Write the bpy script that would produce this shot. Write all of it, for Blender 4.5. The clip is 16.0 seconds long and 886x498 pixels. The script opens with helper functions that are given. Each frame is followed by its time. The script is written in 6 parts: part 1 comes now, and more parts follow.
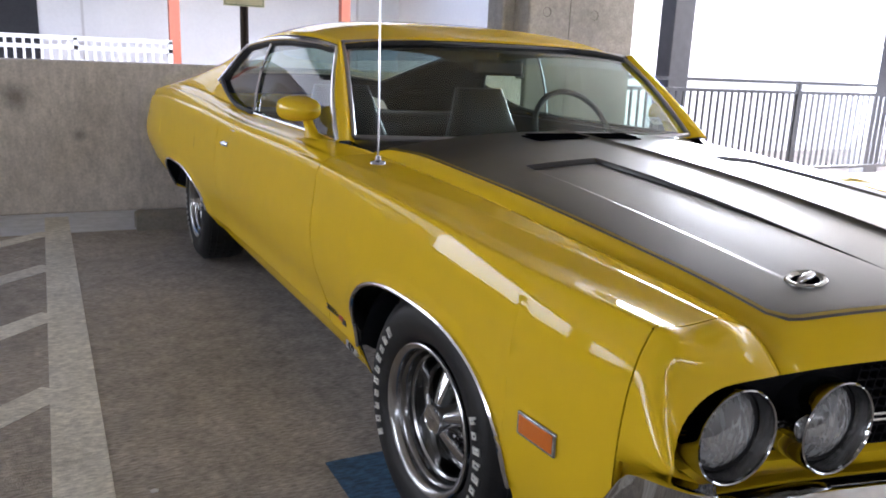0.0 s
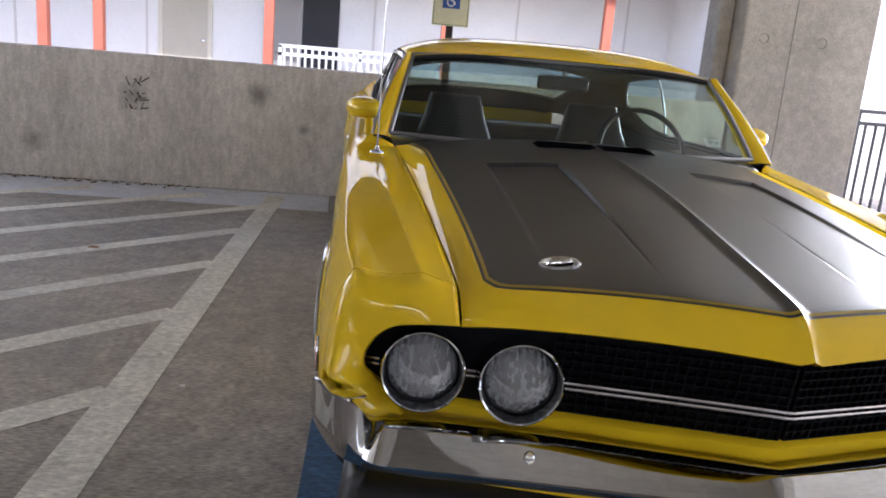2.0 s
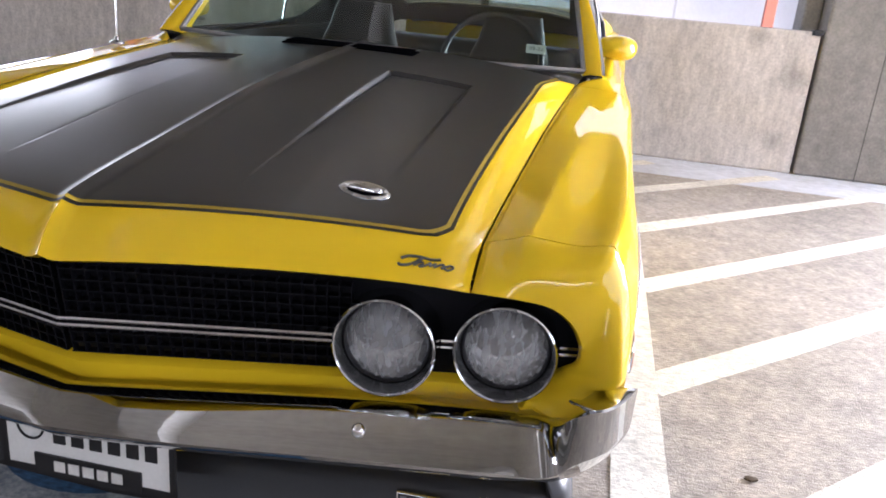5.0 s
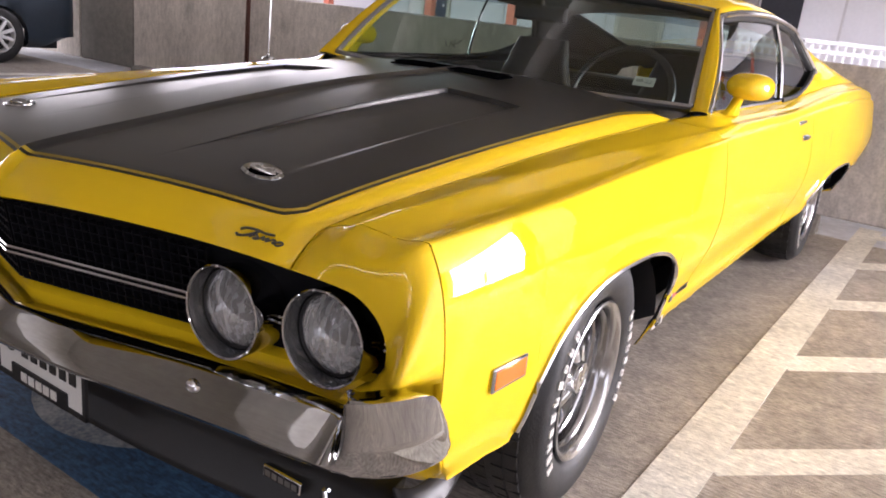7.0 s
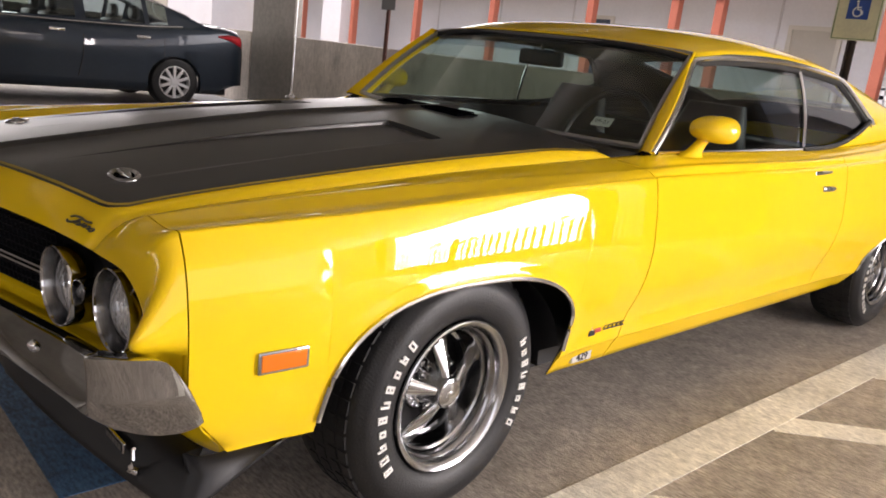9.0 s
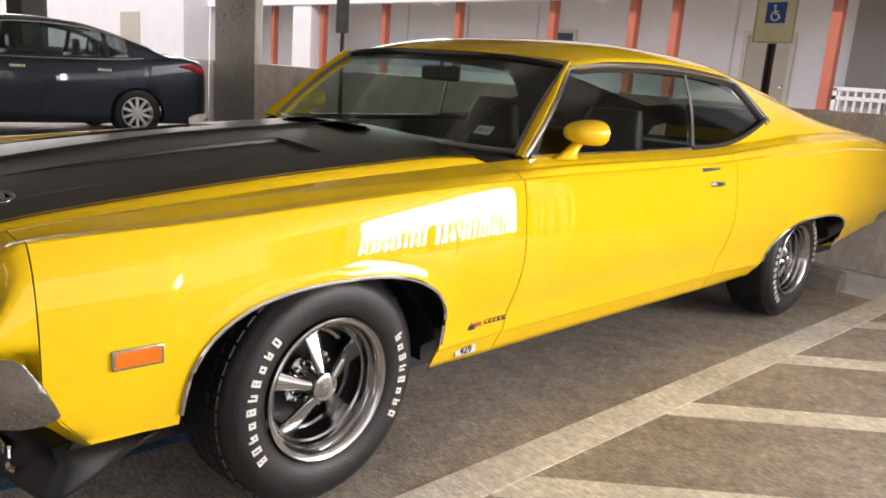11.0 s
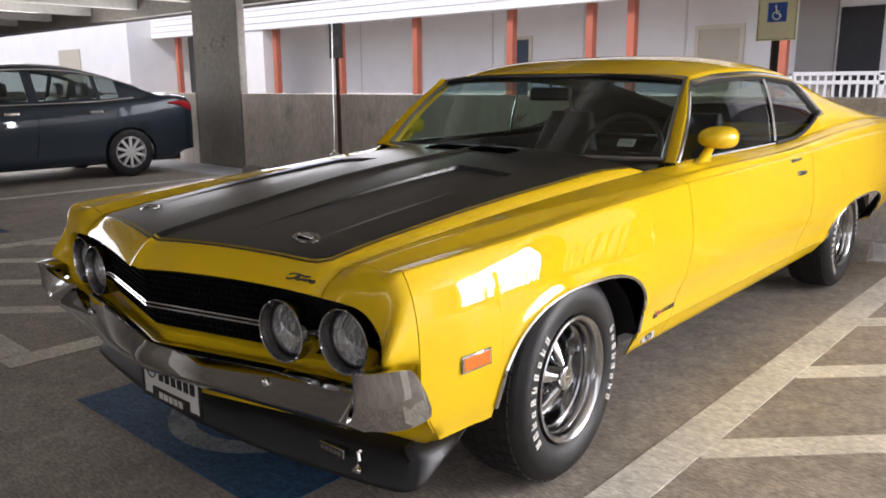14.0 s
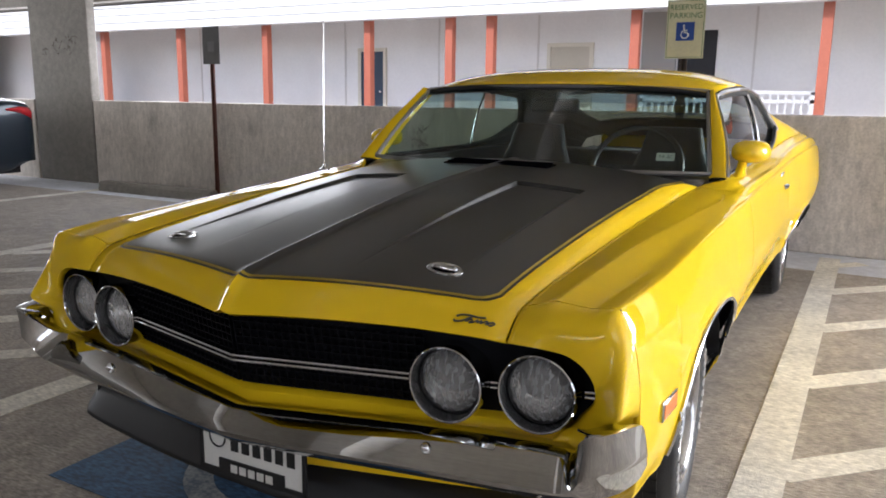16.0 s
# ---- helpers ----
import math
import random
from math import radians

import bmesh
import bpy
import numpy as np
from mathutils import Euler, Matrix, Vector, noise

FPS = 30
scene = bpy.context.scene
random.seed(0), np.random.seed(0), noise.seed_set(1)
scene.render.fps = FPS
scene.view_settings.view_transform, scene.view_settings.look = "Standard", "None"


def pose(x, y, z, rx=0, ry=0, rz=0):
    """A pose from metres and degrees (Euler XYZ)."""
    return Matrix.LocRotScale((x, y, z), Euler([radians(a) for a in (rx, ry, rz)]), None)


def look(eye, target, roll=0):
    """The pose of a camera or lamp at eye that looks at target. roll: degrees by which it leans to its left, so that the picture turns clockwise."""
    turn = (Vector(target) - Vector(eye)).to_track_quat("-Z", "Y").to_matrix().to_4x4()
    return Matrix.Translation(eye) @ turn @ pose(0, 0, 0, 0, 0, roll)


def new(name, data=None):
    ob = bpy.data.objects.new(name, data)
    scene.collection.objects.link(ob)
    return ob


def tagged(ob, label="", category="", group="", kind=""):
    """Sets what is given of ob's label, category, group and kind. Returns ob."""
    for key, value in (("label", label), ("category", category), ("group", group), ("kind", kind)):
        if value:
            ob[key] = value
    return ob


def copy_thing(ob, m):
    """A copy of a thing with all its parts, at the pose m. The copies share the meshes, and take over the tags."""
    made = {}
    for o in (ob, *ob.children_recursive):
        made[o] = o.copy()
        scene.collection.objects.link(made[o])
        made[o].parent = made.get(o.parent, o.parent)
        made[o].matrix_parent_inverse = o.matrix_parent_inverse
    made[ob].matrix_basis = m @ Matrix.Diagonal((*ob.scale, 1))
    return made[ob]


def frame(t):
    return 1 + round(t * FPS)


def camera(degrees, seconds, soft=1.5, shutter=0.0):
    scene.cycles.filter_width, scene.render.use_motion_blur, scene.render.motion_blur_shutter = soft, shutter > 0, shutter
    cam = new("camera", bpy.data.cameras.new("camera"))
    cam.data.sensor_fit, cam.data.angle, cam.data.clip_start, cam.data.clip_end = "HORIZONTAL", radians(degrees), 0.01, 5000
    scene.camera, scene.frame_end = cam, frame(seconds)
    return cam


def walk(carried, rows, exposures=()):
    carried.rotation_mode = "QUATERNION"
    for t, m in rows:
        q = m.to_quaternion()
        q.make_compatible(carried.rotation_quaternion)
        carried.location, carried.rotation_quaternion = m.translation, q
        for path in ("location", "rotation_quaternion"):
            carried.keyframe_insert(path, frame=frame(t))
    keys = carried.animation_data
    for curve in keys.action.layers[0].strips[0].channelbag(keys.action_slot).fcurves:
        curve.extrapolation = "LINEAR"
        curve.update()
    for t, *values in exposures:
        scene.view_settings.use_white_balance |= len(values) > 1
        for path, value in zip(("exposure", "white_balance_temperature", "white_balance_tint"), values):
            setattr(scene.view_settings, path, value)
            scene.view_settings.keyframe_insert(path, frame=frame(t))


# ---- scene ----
cam = camera(59.6, 16.0, soft=1.8)
PATH = [
    (0, (-1.593, -1.54, 1.152), (-0.699, 0.189, 0.689), 2.3),
    (0.5, (-1.496, -1.774, 1.165), (-0.804, 0.048, 0.715), 2.9),
    (1, (-1.287, -1.875, 1.143), (-0.773, 0.006, 0.695), 3.0),
    (1.5, (-1.031, -2.031, 1.156), (-0.704, -0.108, 0.715), 4.0),
    (2, (-0.785, -2.141, 1.166), (-0.588, -0.202, 0.714), 4.9),
    (2.5, (-0.508, -2.094, 1.145), (-0.384, -0.159, 0.656), 5.5),
    (3, (-0.219, -2.058, 1.134), (-0.158, -0.13, 0.607), 5.0),
    (3.5, (0.017, -2.034, 1.136), (-0.033, -0.117, 0.569), 5.1),
    (4, (0.277, -1.924, 1.118), (0.147, -0.022, 0.513), 5.1),
    (4.5, (0.535, -1.857, 1.119), (0.331, 0.032, 0.496), 5.4),
    (4.7, (0.635, -1.852, 1.129), (0.384, 0.03, 0.501), 5.4),
    (6.8, (1.361, -1.616, 1.117), (0.388, 0.031, 0.534), 6.1),
    (7, (1.432, -1.584, 1.104), (0.386, 0.02, 0.527), 6.5),
    (7.5, (1.586, -1.519, 1.105), (0.385, -0.034, 0.512), 6.9),
    (8, (1.784, -1.482, 1.123), (0.45, -0.108, 0.545), 6.9),
    (8.5, (1.95, -1.399, 1.137), (0.553, -0.072, 0.6), 6.8),
    (9, (2.06, -1.234, 1.134), (0.647, 0.093, 0.639), 6.7),
    (9.5, (2.206, -1.132, 1.154), (0.809, 0.219, 0.682), 6.3),
    (9.7, (2.276, -1.093, 1.147), (0.896, 0.277, 0.681), 6.1),
    (11.8, (2.395, -1.138, 1.183), (0.919, 0.141, 0.749), 1.2),
    (12, (2.346, -1.199, 1.19), (0.858, 0.059, 0.74), 0.2),
    (12.5, (2.216, -1.37, 1.169), (0.798, -0.047, 0.682), -0.8),
    (13, (2.165, -1.563, 1.164), (0.83, -0.156, 0.675), -1.0),
    (13.5, (2.128, -1.76, 1.187), (0.822, -0.317, 0.728), -0.9),
    (14, (2.02, -1.885, 1.196), (0.713, -0.43, 0.779), -0.3),
    (14.5, (1.851, -2.053, 1.2), (0.571, -0.564, 0.82), -0.0),
    (15, (1.705, -2.079, 1.176), (0.449, -0.562, 0.828), -0.3),
    (15.5, (1.475, -2.046, 1.176), (0.302, -0.465, 0.824), -0.1),
    (16, (1.217, -2.106, 1.176), (0.27, -0.387, 0.792), 0.8),
]
EXPOSURES = [(0.0, 2.8, 5850, 17), (1.5, 2.75, 5850, 18), (2.5, 2.88, 5800, 18), (4.5, 2.98, 5750, 19), (7.0, 2.5, 6400, 26), (9.0, 1.95, 6900, 22), (12.0, 1.82, 6950, 19), (14.5, 1.9, 6300, 17), (16.0, 2.25, 6150, 15)]
walk(cam, [(t, look(eye, target, roll)) for t, eye, target, roll in PATH], EXPOSURES)

# ---- world ----
world = bpy.data.worlds.new("sky")
scene.world = world
world.use_nodes = True
wn = world.node_tree
sky = wn.nodes.new("ShaderNodeTexSky")
sky.sky_type, sky.sun_disc = "NISHITA", False
sky.sun_elevation, sky.sun_rotation = radians(41), radians(163)
wn.links.new(sky.outputs[0], wn.nodes["Background"].inputs[0])
wn.nodes["Background"].inputs[1].default_value = 0.06
sun = new("sun", bpy.data.lights.new("sun", "SUN"))
sun.data.energy, sun.data.angle, sun.data.color = 0.75, radians(0.6), (1.0, 0.95, 0.88)
sun.matrix_world = look((0, 0, 30), (-10, 33, 0))


def daylight(name, at, turn, width, height, watts, color=(0.98, 1.0, 0.99)):
    """Area lamp added to stand in for skylight from one side of the garage."""
    ob = new(name, bpy.data.lights.new(name, "AREA"))
    ob.data.shape, ob.data.size, ob.data.size_y, ob.data.energy, ob.data.color = "RECTANGLE", width, height, watts, color
    ob.matrix_world = pose(*at, 90, 0, turn)
    return ob


daylight("daylight_northeast", (7.8, 6.5, 1.7), 180, 4.2, 3.0, 580)
# added fill for the left floor and wall; no opening stands here
daylight("daylight_northwest", (-12.8, 0.4, 1.65), -90, 7.0, 2.0, 65)
# added in the north opening to lift the left floor
daylight("daylight_north", (-8.1, 4.98, 1.72), 180, 7.8, 1.2, 26)
# added fills at the unseen south and east sides
daylight("daylight_south", (-4.0, -15.95, 2.5), 0, 30.0, 0.75, 75)
daylight("daylight_east", (8.85, -1.2, 1.7), 90, 11.0, 2.4, 40)


# ---- small tools ----
def curve(*knots):
    """Smooth monotone curve through (t, value) knots."""
    ts, vs = np.array([k[0] for k in knots], float), np.array([k[1] for k in knots], float)
    h, d = np.diff(ts), np.diff(vs) / np.diff(ts)
    m = np.empty_like(vs)
    m[0], m[-1] = d[0], d[-1]
    for i in range(1, len(ts) - 1):
        a, b = d[i - 1], d[i]
        m[i] = 0 if a * b <= 0 else (h[i - 1] + h[i]) * 3 / ((2 * h[i] + h[i - 1]) / a + (h[i] + 2 * h[i - 1]) / b)

    def f(t):
        t = min(max(t, ts[0]), ts[-1])
        i = min(int(np.searchsorted(ts, t, "right")) - 1, len(ts) - 2)
        u = (t - ts[i]) / h[i]
        return float((1 + 2 * u) * (1 - u) ** 2 * vs[i] + u * (1 - u) ** 2 * h[i] * m[i] + u * u * (3 - 2 * u) * vs[i + 1] + u * u * (u - 1) * h[i] * m[i + 1])
    return f


def smooth(a, b, t):
    u = min(max((t - a) / (b - a), 0.0), 1.0)
    return u * u * (3 - 2 * u)


def lerp(a, b, u):
    return a + (b - a) * u


def finish(bm, name, mat, parent=None, label="", sharp=35, flat=False, solid=0.0, bevel=0.0, inner=None):
    """Turns a bmesh into one mesh object."""
    me = bpy.data.meshes.new(name)
    bmesh.ops.recalc_face_normals(bm, faces=bm.faces)
    bm.to_mesh(me)
    bm.free()
    for m in mat if isinstance(mat, (list, tuple)) else [mat]:
        me.materials.append(m)
    if not flat:
        me.polygons.foreach_set("use_smooth", [True] * len(me.polygons))
        me.set_sharp_from_angle(angle=radians(sharp))
    ob = new(name, me)
    if parent is not None:
        ob.parent = parent
    if label:
        ob["label"] = label
    if solid:
        md = ob.modifiers.new("thickness", "SOLIDIFY")
        md.thickness, md.offset = solid, -1
        if inner:
            me.materials.append(inner)
            md.material_offset = 1
            md.material_offset_rim = 1
    if bevel:
        md = ob.modifiers.new("edges", "BEVEL")
        md.width, md.segments, md.limit_method, md.angle_limit = bevel, 2, "ANGLE", radians(40)
    return ob


def part(name, bm, mat, parent, label="", **kw):
    return finish(bm, name, mat, parent, label, **kw)


def thing(name, label, category, at=(0, 0, 0), group="", turn=0.0):
    ob = new(name)
    ob.empty_display_size = 0.1
    ob.matrix_world = pose(*at, 0, 0, turn)
    return tagged(ob, label, category, group)


def box(bm, x0, x1, y0, y1, z0, z1, m=None):
    vs = [bm.verts.new((x, y, z)) for x in (x0, x1) for y in (y0, y1) for z in (z0, z1)]
    for q in ((0, 1, 3, 2), (4, 6, 7, 5), (0, 4, 5, 1), (2, 3, 7, 6), (0, 2, 6, 4), (1, 5, 7, 3)):
        bm.faces.new([vs[i] for i in q])
    if m is not None:
        bmesh.ops.transform(bm, matrix=m, verts=vs)
    return vs


def boxes(*items):
    bm = bmesh.new()
    for it in items:
        box(bm, *it)
    return bm


def grid(rows, closed_u=False, closed_v=False, bm=None, mi=0):
    """Quads over rows of points."""
    bm = bm or bmesh.new()
    vs = [[bm.verts.new(p) for p in r] for r in rows]
    n, k = len(vs), len(vs[0])
    for i in range(n if closed_u else n - 1):
        for j in range(k if closed_v else k - 1):
            q = [vs[i][j], vs[(i + 1) % n][j], vs[(i + 1) % n][(j + 1) % k], vs[i][(j + 1) % k]]
            f = bm.faces.new(q)
            f.material_index = mi
    return bm


def lathe(profile, seg=40, bm=None, axis="x", cap=False):
    """Turns (radius, offset) points about an axis."""
    rows = []
    for i in range(seg):
        a = 2 * math.pi * i / seg
        c, s = math.cos(a), math.sin(a)
        rows.append([{"x": (o, r * c, r * s), "y": (r * c, o, r * s), "z": (r * c, r * s, o)}[axis] for r, o in profile])
    bm = grid(rows, closed_u=True, bm=bm)
    return bm


def tube(points, r, seg=8, bm=None, closed=False, flat=1.0):
    """A round bar along points; r may be a function of 0..1."""
    pts = [Vector(p) for p in points]
    n = len(pts)
    rows = []
    up = Vector((0, 0, 1))
    for i, p in enumerate(pts):
        a, b = pts[(i - 1) % n if closed else max(i - 1, 0)], pts[(i + 1) % n if closed else min(i + 1, n - 1)]
        t = (b - a).normalized()
        ref = up if abs(t.dot(up)) < 0.95 else Vector((1, 0, 0))
        s = t.cross(ref).normalized()
        q = s.cross(t)
        rr = r(i / (n - 1)) if callable(r) else r
        rows.append([p + (s * math.cos(k) + q * math.sin(k) * flat) * rr for k in (2 * math.pi * j / seg for j in range(seg))])
    bm = grid(rows, closed_u=closed, closed_v=True, bm=bm)
    if not closed:
        bm.verts.ensure_lookup_table()
        m = len(bm.verts)
        k = n * seg
        for st in (m - k, m - seg):
            bm.faces.new([bm.verts[st + j] for j in range(seg)])
    return bm


def spline(ctrl, n):
    """Catmull-Rom points through control points."""
    c = [Vector(p) for p in ctrl]
    c = [c[0] * 2 - c[1]] + c + [c[-1] * 2 - c[-2]]
    out = []
    for i in range(1, len(c) - 2):
        for k in range(n):
            u = k / n
            a, b, d, e = c[i - 1], c[i], c[i + 1], c[i + 2]
            out.append(0.5 * (2 * b + (d - a) * u + (2 * a - 5 * b + 4 * d - e) * u * u + (3 * b - a - 3 * d + e) * u ** 3))
    out.append(c[-2])
    return out


# ---- materials ----
def material(name, color, rough=0.5, metal=0.0, coat=0.0, var=0.0, scale=8.0, bump=0.0, bscale=60.0, alpha=None, trans=0.0, ior=1.45, color2=None, rvar=0.0, emit=0.0, stretch=None, island=0.0, detail=6.0):
    m = bpy.data.materials.new(name)
    m.use_nodes = True
    nt = m.node_tree
    p = nt.nodes["Principled BSDF"]
    p.inputs["Base Color"].default_value = (*color, 1)
    p.inputs["Roughness"].default_value = rough
    p.inputs["Metallic"].default_value = metal
    p.inputs["Coat Weight"].default_value = coat
    p.inputs["Coat Roughness"].default_value = 0.03
    p.inputs["Transmission Weight"].default_value = trans
    p.inputs["IOR"].default_value = ior
    if emit:
        p.inputs["Emission Color"].default_value = (*color, 1)
        p.inputs["Emission Strength"].default_value = emit
    if var or bump or rvar:
        mp = nt.nodes.new("ShaderNodeMapping")
        if stretch:
            mp.inputs["Scale"].default_value = stretch
        geo = nt.nodes.new("ShaderNodeNewGeometry")
        nt.links.new(geo.outputs["Position"], mp.inputs["Vector"])
    if var:
        n1, n2 = nt.nodes.new("ShaderNodeTexNoise"), nt.nodes.new("ShaderNodeTexNoise")
        for n, s in ((n1, scale), (n2, scale * 9)):
            n.inputs["Scale"].default_value, n.inputs["Detail"].default_value = s, detail
            nt.links.new(mp.outputs[0], n.inputs["Vector"])
        add = nt.nodes.new("ShaderNodeMath")
        add.operation = "MULTIPLY_ADD"
        nt.links.new(n2.outputs[0], add.inputs[0])
        add.inputs[1].default_value = 0.5
        half = nt.nodes.new("ShaderNodeMath")
        half.operation = "MULTIPLY"
        half.inputs[1].default_value = 0.5
        nt.links.new(n1.outputs[0], half.inputs[0])
        nt.links.new(half.outputs[0], add.inputs[2])
        ramp = nt.nodes.new("ShaderNodeValToRGB")
        c2 = color2 or tuple(c * (1 - var) for c in color)
        ramp.color_ramp.elements[0].position, ramp.color_ramp.elements[1].position = 0.36, 0.64
        ramp.color_ramp.elements[0].color = (*c2, 1)
        ramp.color_ramp.elements[1].color = (*(min(1, c * (1 + var * 0.35)) for c in color), 1)
        nt.links.new(add.outputs[0], ramp.inputs[0])
        nt.links.new(ramp.outputs[0], p.inputs["Base Color"])
        if rvar:
            rr = nt.nodes.new("ShaderNodeMapRange")
            rr.inputs[3].default_value, rr.inputs[4].default_value = rough - rvar, rough + rvar
            nt.links.new(add.outputs[0], rr.inputs[0])
            nt.links.new(rr.outputs[0], p.inputs["Roughness"])
    if bump:
        nb = nt.nodes.new("ShaderNodeTexNoise")
        nb.inputs["Scale"].default_value, nb.inputs["Detail"].default_value = bscale, 5
        nt.links.new(mp.outputs[0], nb.inputs["Vector"])
        bp = nt.nodes.new("ShaderNodeBump")
        bp.inputs["Strength"].default_value, bp.inputs["Distance"].default_value = bump, 0.01
        nt.links.new(nb.outputs[0], bp.inputs["Height"])
        nt.links.new(bp.outputs[0], p.inputs["Normal"])
    return m


PAINT = material("yellow_paint", (0.78, 0.52, 0.010), 0.5, coat=0.7, var=0.03, scale=1.5)
PAINT.node_tree.nodes["Principled BSDF"].inputs["Specular IOR Level"].default_value = 0.0
PAINT.node_tree.nodes["Principled BSDF"].inputs["Coat IOR"].default_value = 1.5
PAINT.node_tree.nodes["Principled BSDF"].inputs["Coat Roughness"].default_value = 0.006
STRIPE = material("matt_black_stripe", (0.011, 0.0108, 0.011), 0.30, var=0.15, scale=3, rvar=0.03)
STRIPE.node_tree.nodes["Principled BSDF"].inputs["Specular IOR Level"].default_value = 0.85
PIN = material("gold_pinstripe", (0.42, 0.30, 0.03), 0.4)
CHROME = material("chrome", (0.52, 0.525, 0.53), 0.03, 1.0, var=0.08, scale=6, rvar=0.02)
BRIGHT = material("bright_trim", (0.72, 0.72, 0.73), 0.16, 1.0)
ALLOY = material("polished_wheel", (0.46, 0.46, 0.47), 0.2, 1.0, var=0.2, scale=25, rvar=0.05)
TRIM_DULL = material("dull_badge_metal", (0.25, 0.25, 0.25), 0.35, 0.9)
BLACK = material("satin_black", (0.012, 0.012, 0.014), 0.45, var=0.2, scale=20)
GRILLE = material("grille_black", (0.003, 0.003, 0.005), 0.6)
GRILLE.node_tree.nodes["Principled BSDF"].inputs["Specular IOR Level"].default_value = 0.15
SLOT = material("slot_black", (0.003, 0.003, 0.004), 0.8)
SLOT.node_tree.nodes["Principled BSDF"].inputs["Specular IOR Level"].default_value = 0.0
RUBBER = material("tyre_rubber", (0.012, 0.012, 0.013), 0.5, var=0.35, scale=30, bump=0.15, bscale=180)
SEAL = material("rubber_seal", (0.012, 0.012, 0.012), 0.6)
WHITE_LETTER = material("white_tyre_letter", (0.72, 0.71, 0.68), 0.6, var=0.2, scale=60)
VINYL = material("dark_vinyl", (0.012, 0.013, 0.016), 0.45, var=0.2, scale=4)
AMBER = material("amber_lens", (0.68, 0.16, 0.005), 0.25, coat=0.4)
CONCRETE = material("floor_concrete", (0.40, 0.353, 0.305), 0.70, var=0.36, scale=1.1, bump=0.38, bscale=140, rvar=0.12)
WALLC = material("wall_concrete", (0.62, 0.564, 0.507), 0.85, var=0.28, scale=1.6, bump=0.25, bscale=40, stretch=(1.6, 1.6, 0.55))


def stain(m, spots, color):
    """Darkens a concrete material in ragged patches: spots of (x, z, radius, strength)."""
    nt = m.node_tree
    p = nt.nodes["Principled BSDF"]
    src = p.inputs["Base Color"].links[0].from_socket
    geo = nt.nodes.new("ShaderNodeNewGeometry")
    sep = nt.nodes.new("ShaderNodeSeparateXYZ")
    ns = nt.nodes.new("ShaderNodeTexNoise")
    ns.inputs["Scale"].default_value, ns.inputs["Detail"].default_value = 9, 6
    nt.links.new(geo.outputs["Position"], ns.inputs["Vector"])
    nt.links.new(geo.outputs["Position"], sep.inputs[0])
    for x, z, r, k in spots:
        com = nt.nodes.new("ShaderNodeCombineXYZ")
        nt.links.new(sep.outputs[0], com.inputs[0])
        nt.links.new(sep.outputs[2], com.inputs[2])
        dist = nt.nodes.new("ShaderNodeVectorMath")
        dist.operation = "DISTANCE"
        nt.links.new(com.outputs[0], dist.inputs[0])
        dist.inputs[1].default_value = (x, 0, z)
        mad = nt.nodes.new("ShaderNodeMath")
        mad.operation = "MULTIPLY_ADD"
        nt.links.new(ns.outputs[0], mad.inputs[0])
        mad.inputs[1].default_value = r * 1.1
        nt.links.new(dist.outputs["Value"], mad.inputs[2])
        mr = nt.nodes.new("ShaderNodeMapRange")
        mr.inputs[1].default_value, mr.inputs[2].default_value = r * 0.7, r * 1.7
        mr.inputs[3].default_value, mr.inputs[4].default_value = k, 0.0
        nt.links.new(mad.outputs[0], mr.inputs[0])
        mix = nt.nodes.new("ShaderNodeMix")
        mix.data_type = "RGBA"
        nt.links.new(mr.outputs[0], mix.inputs[0])
        nt.links.new(src, mix.inputs[6])
        mix.inputs[7].default_value = (*color, 1)
        src = mix.outputs[2]
    nt.links.new(src, p.inputs["Base Color"])


stain(WALLC, [(-1.76, 0.83, 0.11, 0.75), (-2.80, 0.74, 0.12, 0.5), (-1.38, 0.56, 0.05, 0.6), (-3.6, 0.3, 0.10, 0.5), (2.2, 0.75, 0.12, 0.45), (1.9, 1.0, 0.10, 0.5), (2.15, 0.25, 0.10, 0.4), (-5.0, 0.8, 0.14, 0.4), (-6.6, 0.85, 0.12, 0.4)], (0.10, 0.085, 0.07))
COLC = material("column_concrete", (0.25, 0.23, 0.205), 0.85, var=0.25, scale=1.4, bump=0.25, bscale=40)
CEILC = material("ceiling_concrete", (0.72, 0.70, 0.66), 0.85, var=0.15, scale=1.2, bump=0.15)
LINE = material("white_line_paint", (0.84, 0.81, 0.73), 0.7, var=0.13, scale=3, bump=0.3, bscale=110, color2=(0.54, 0.515, 0.46))
BLUE = material("blue_floor_paint", (0.045, 0.12, 0.24), 0.7, var=0.35, scale=4, bump=0.3, bscale=110)


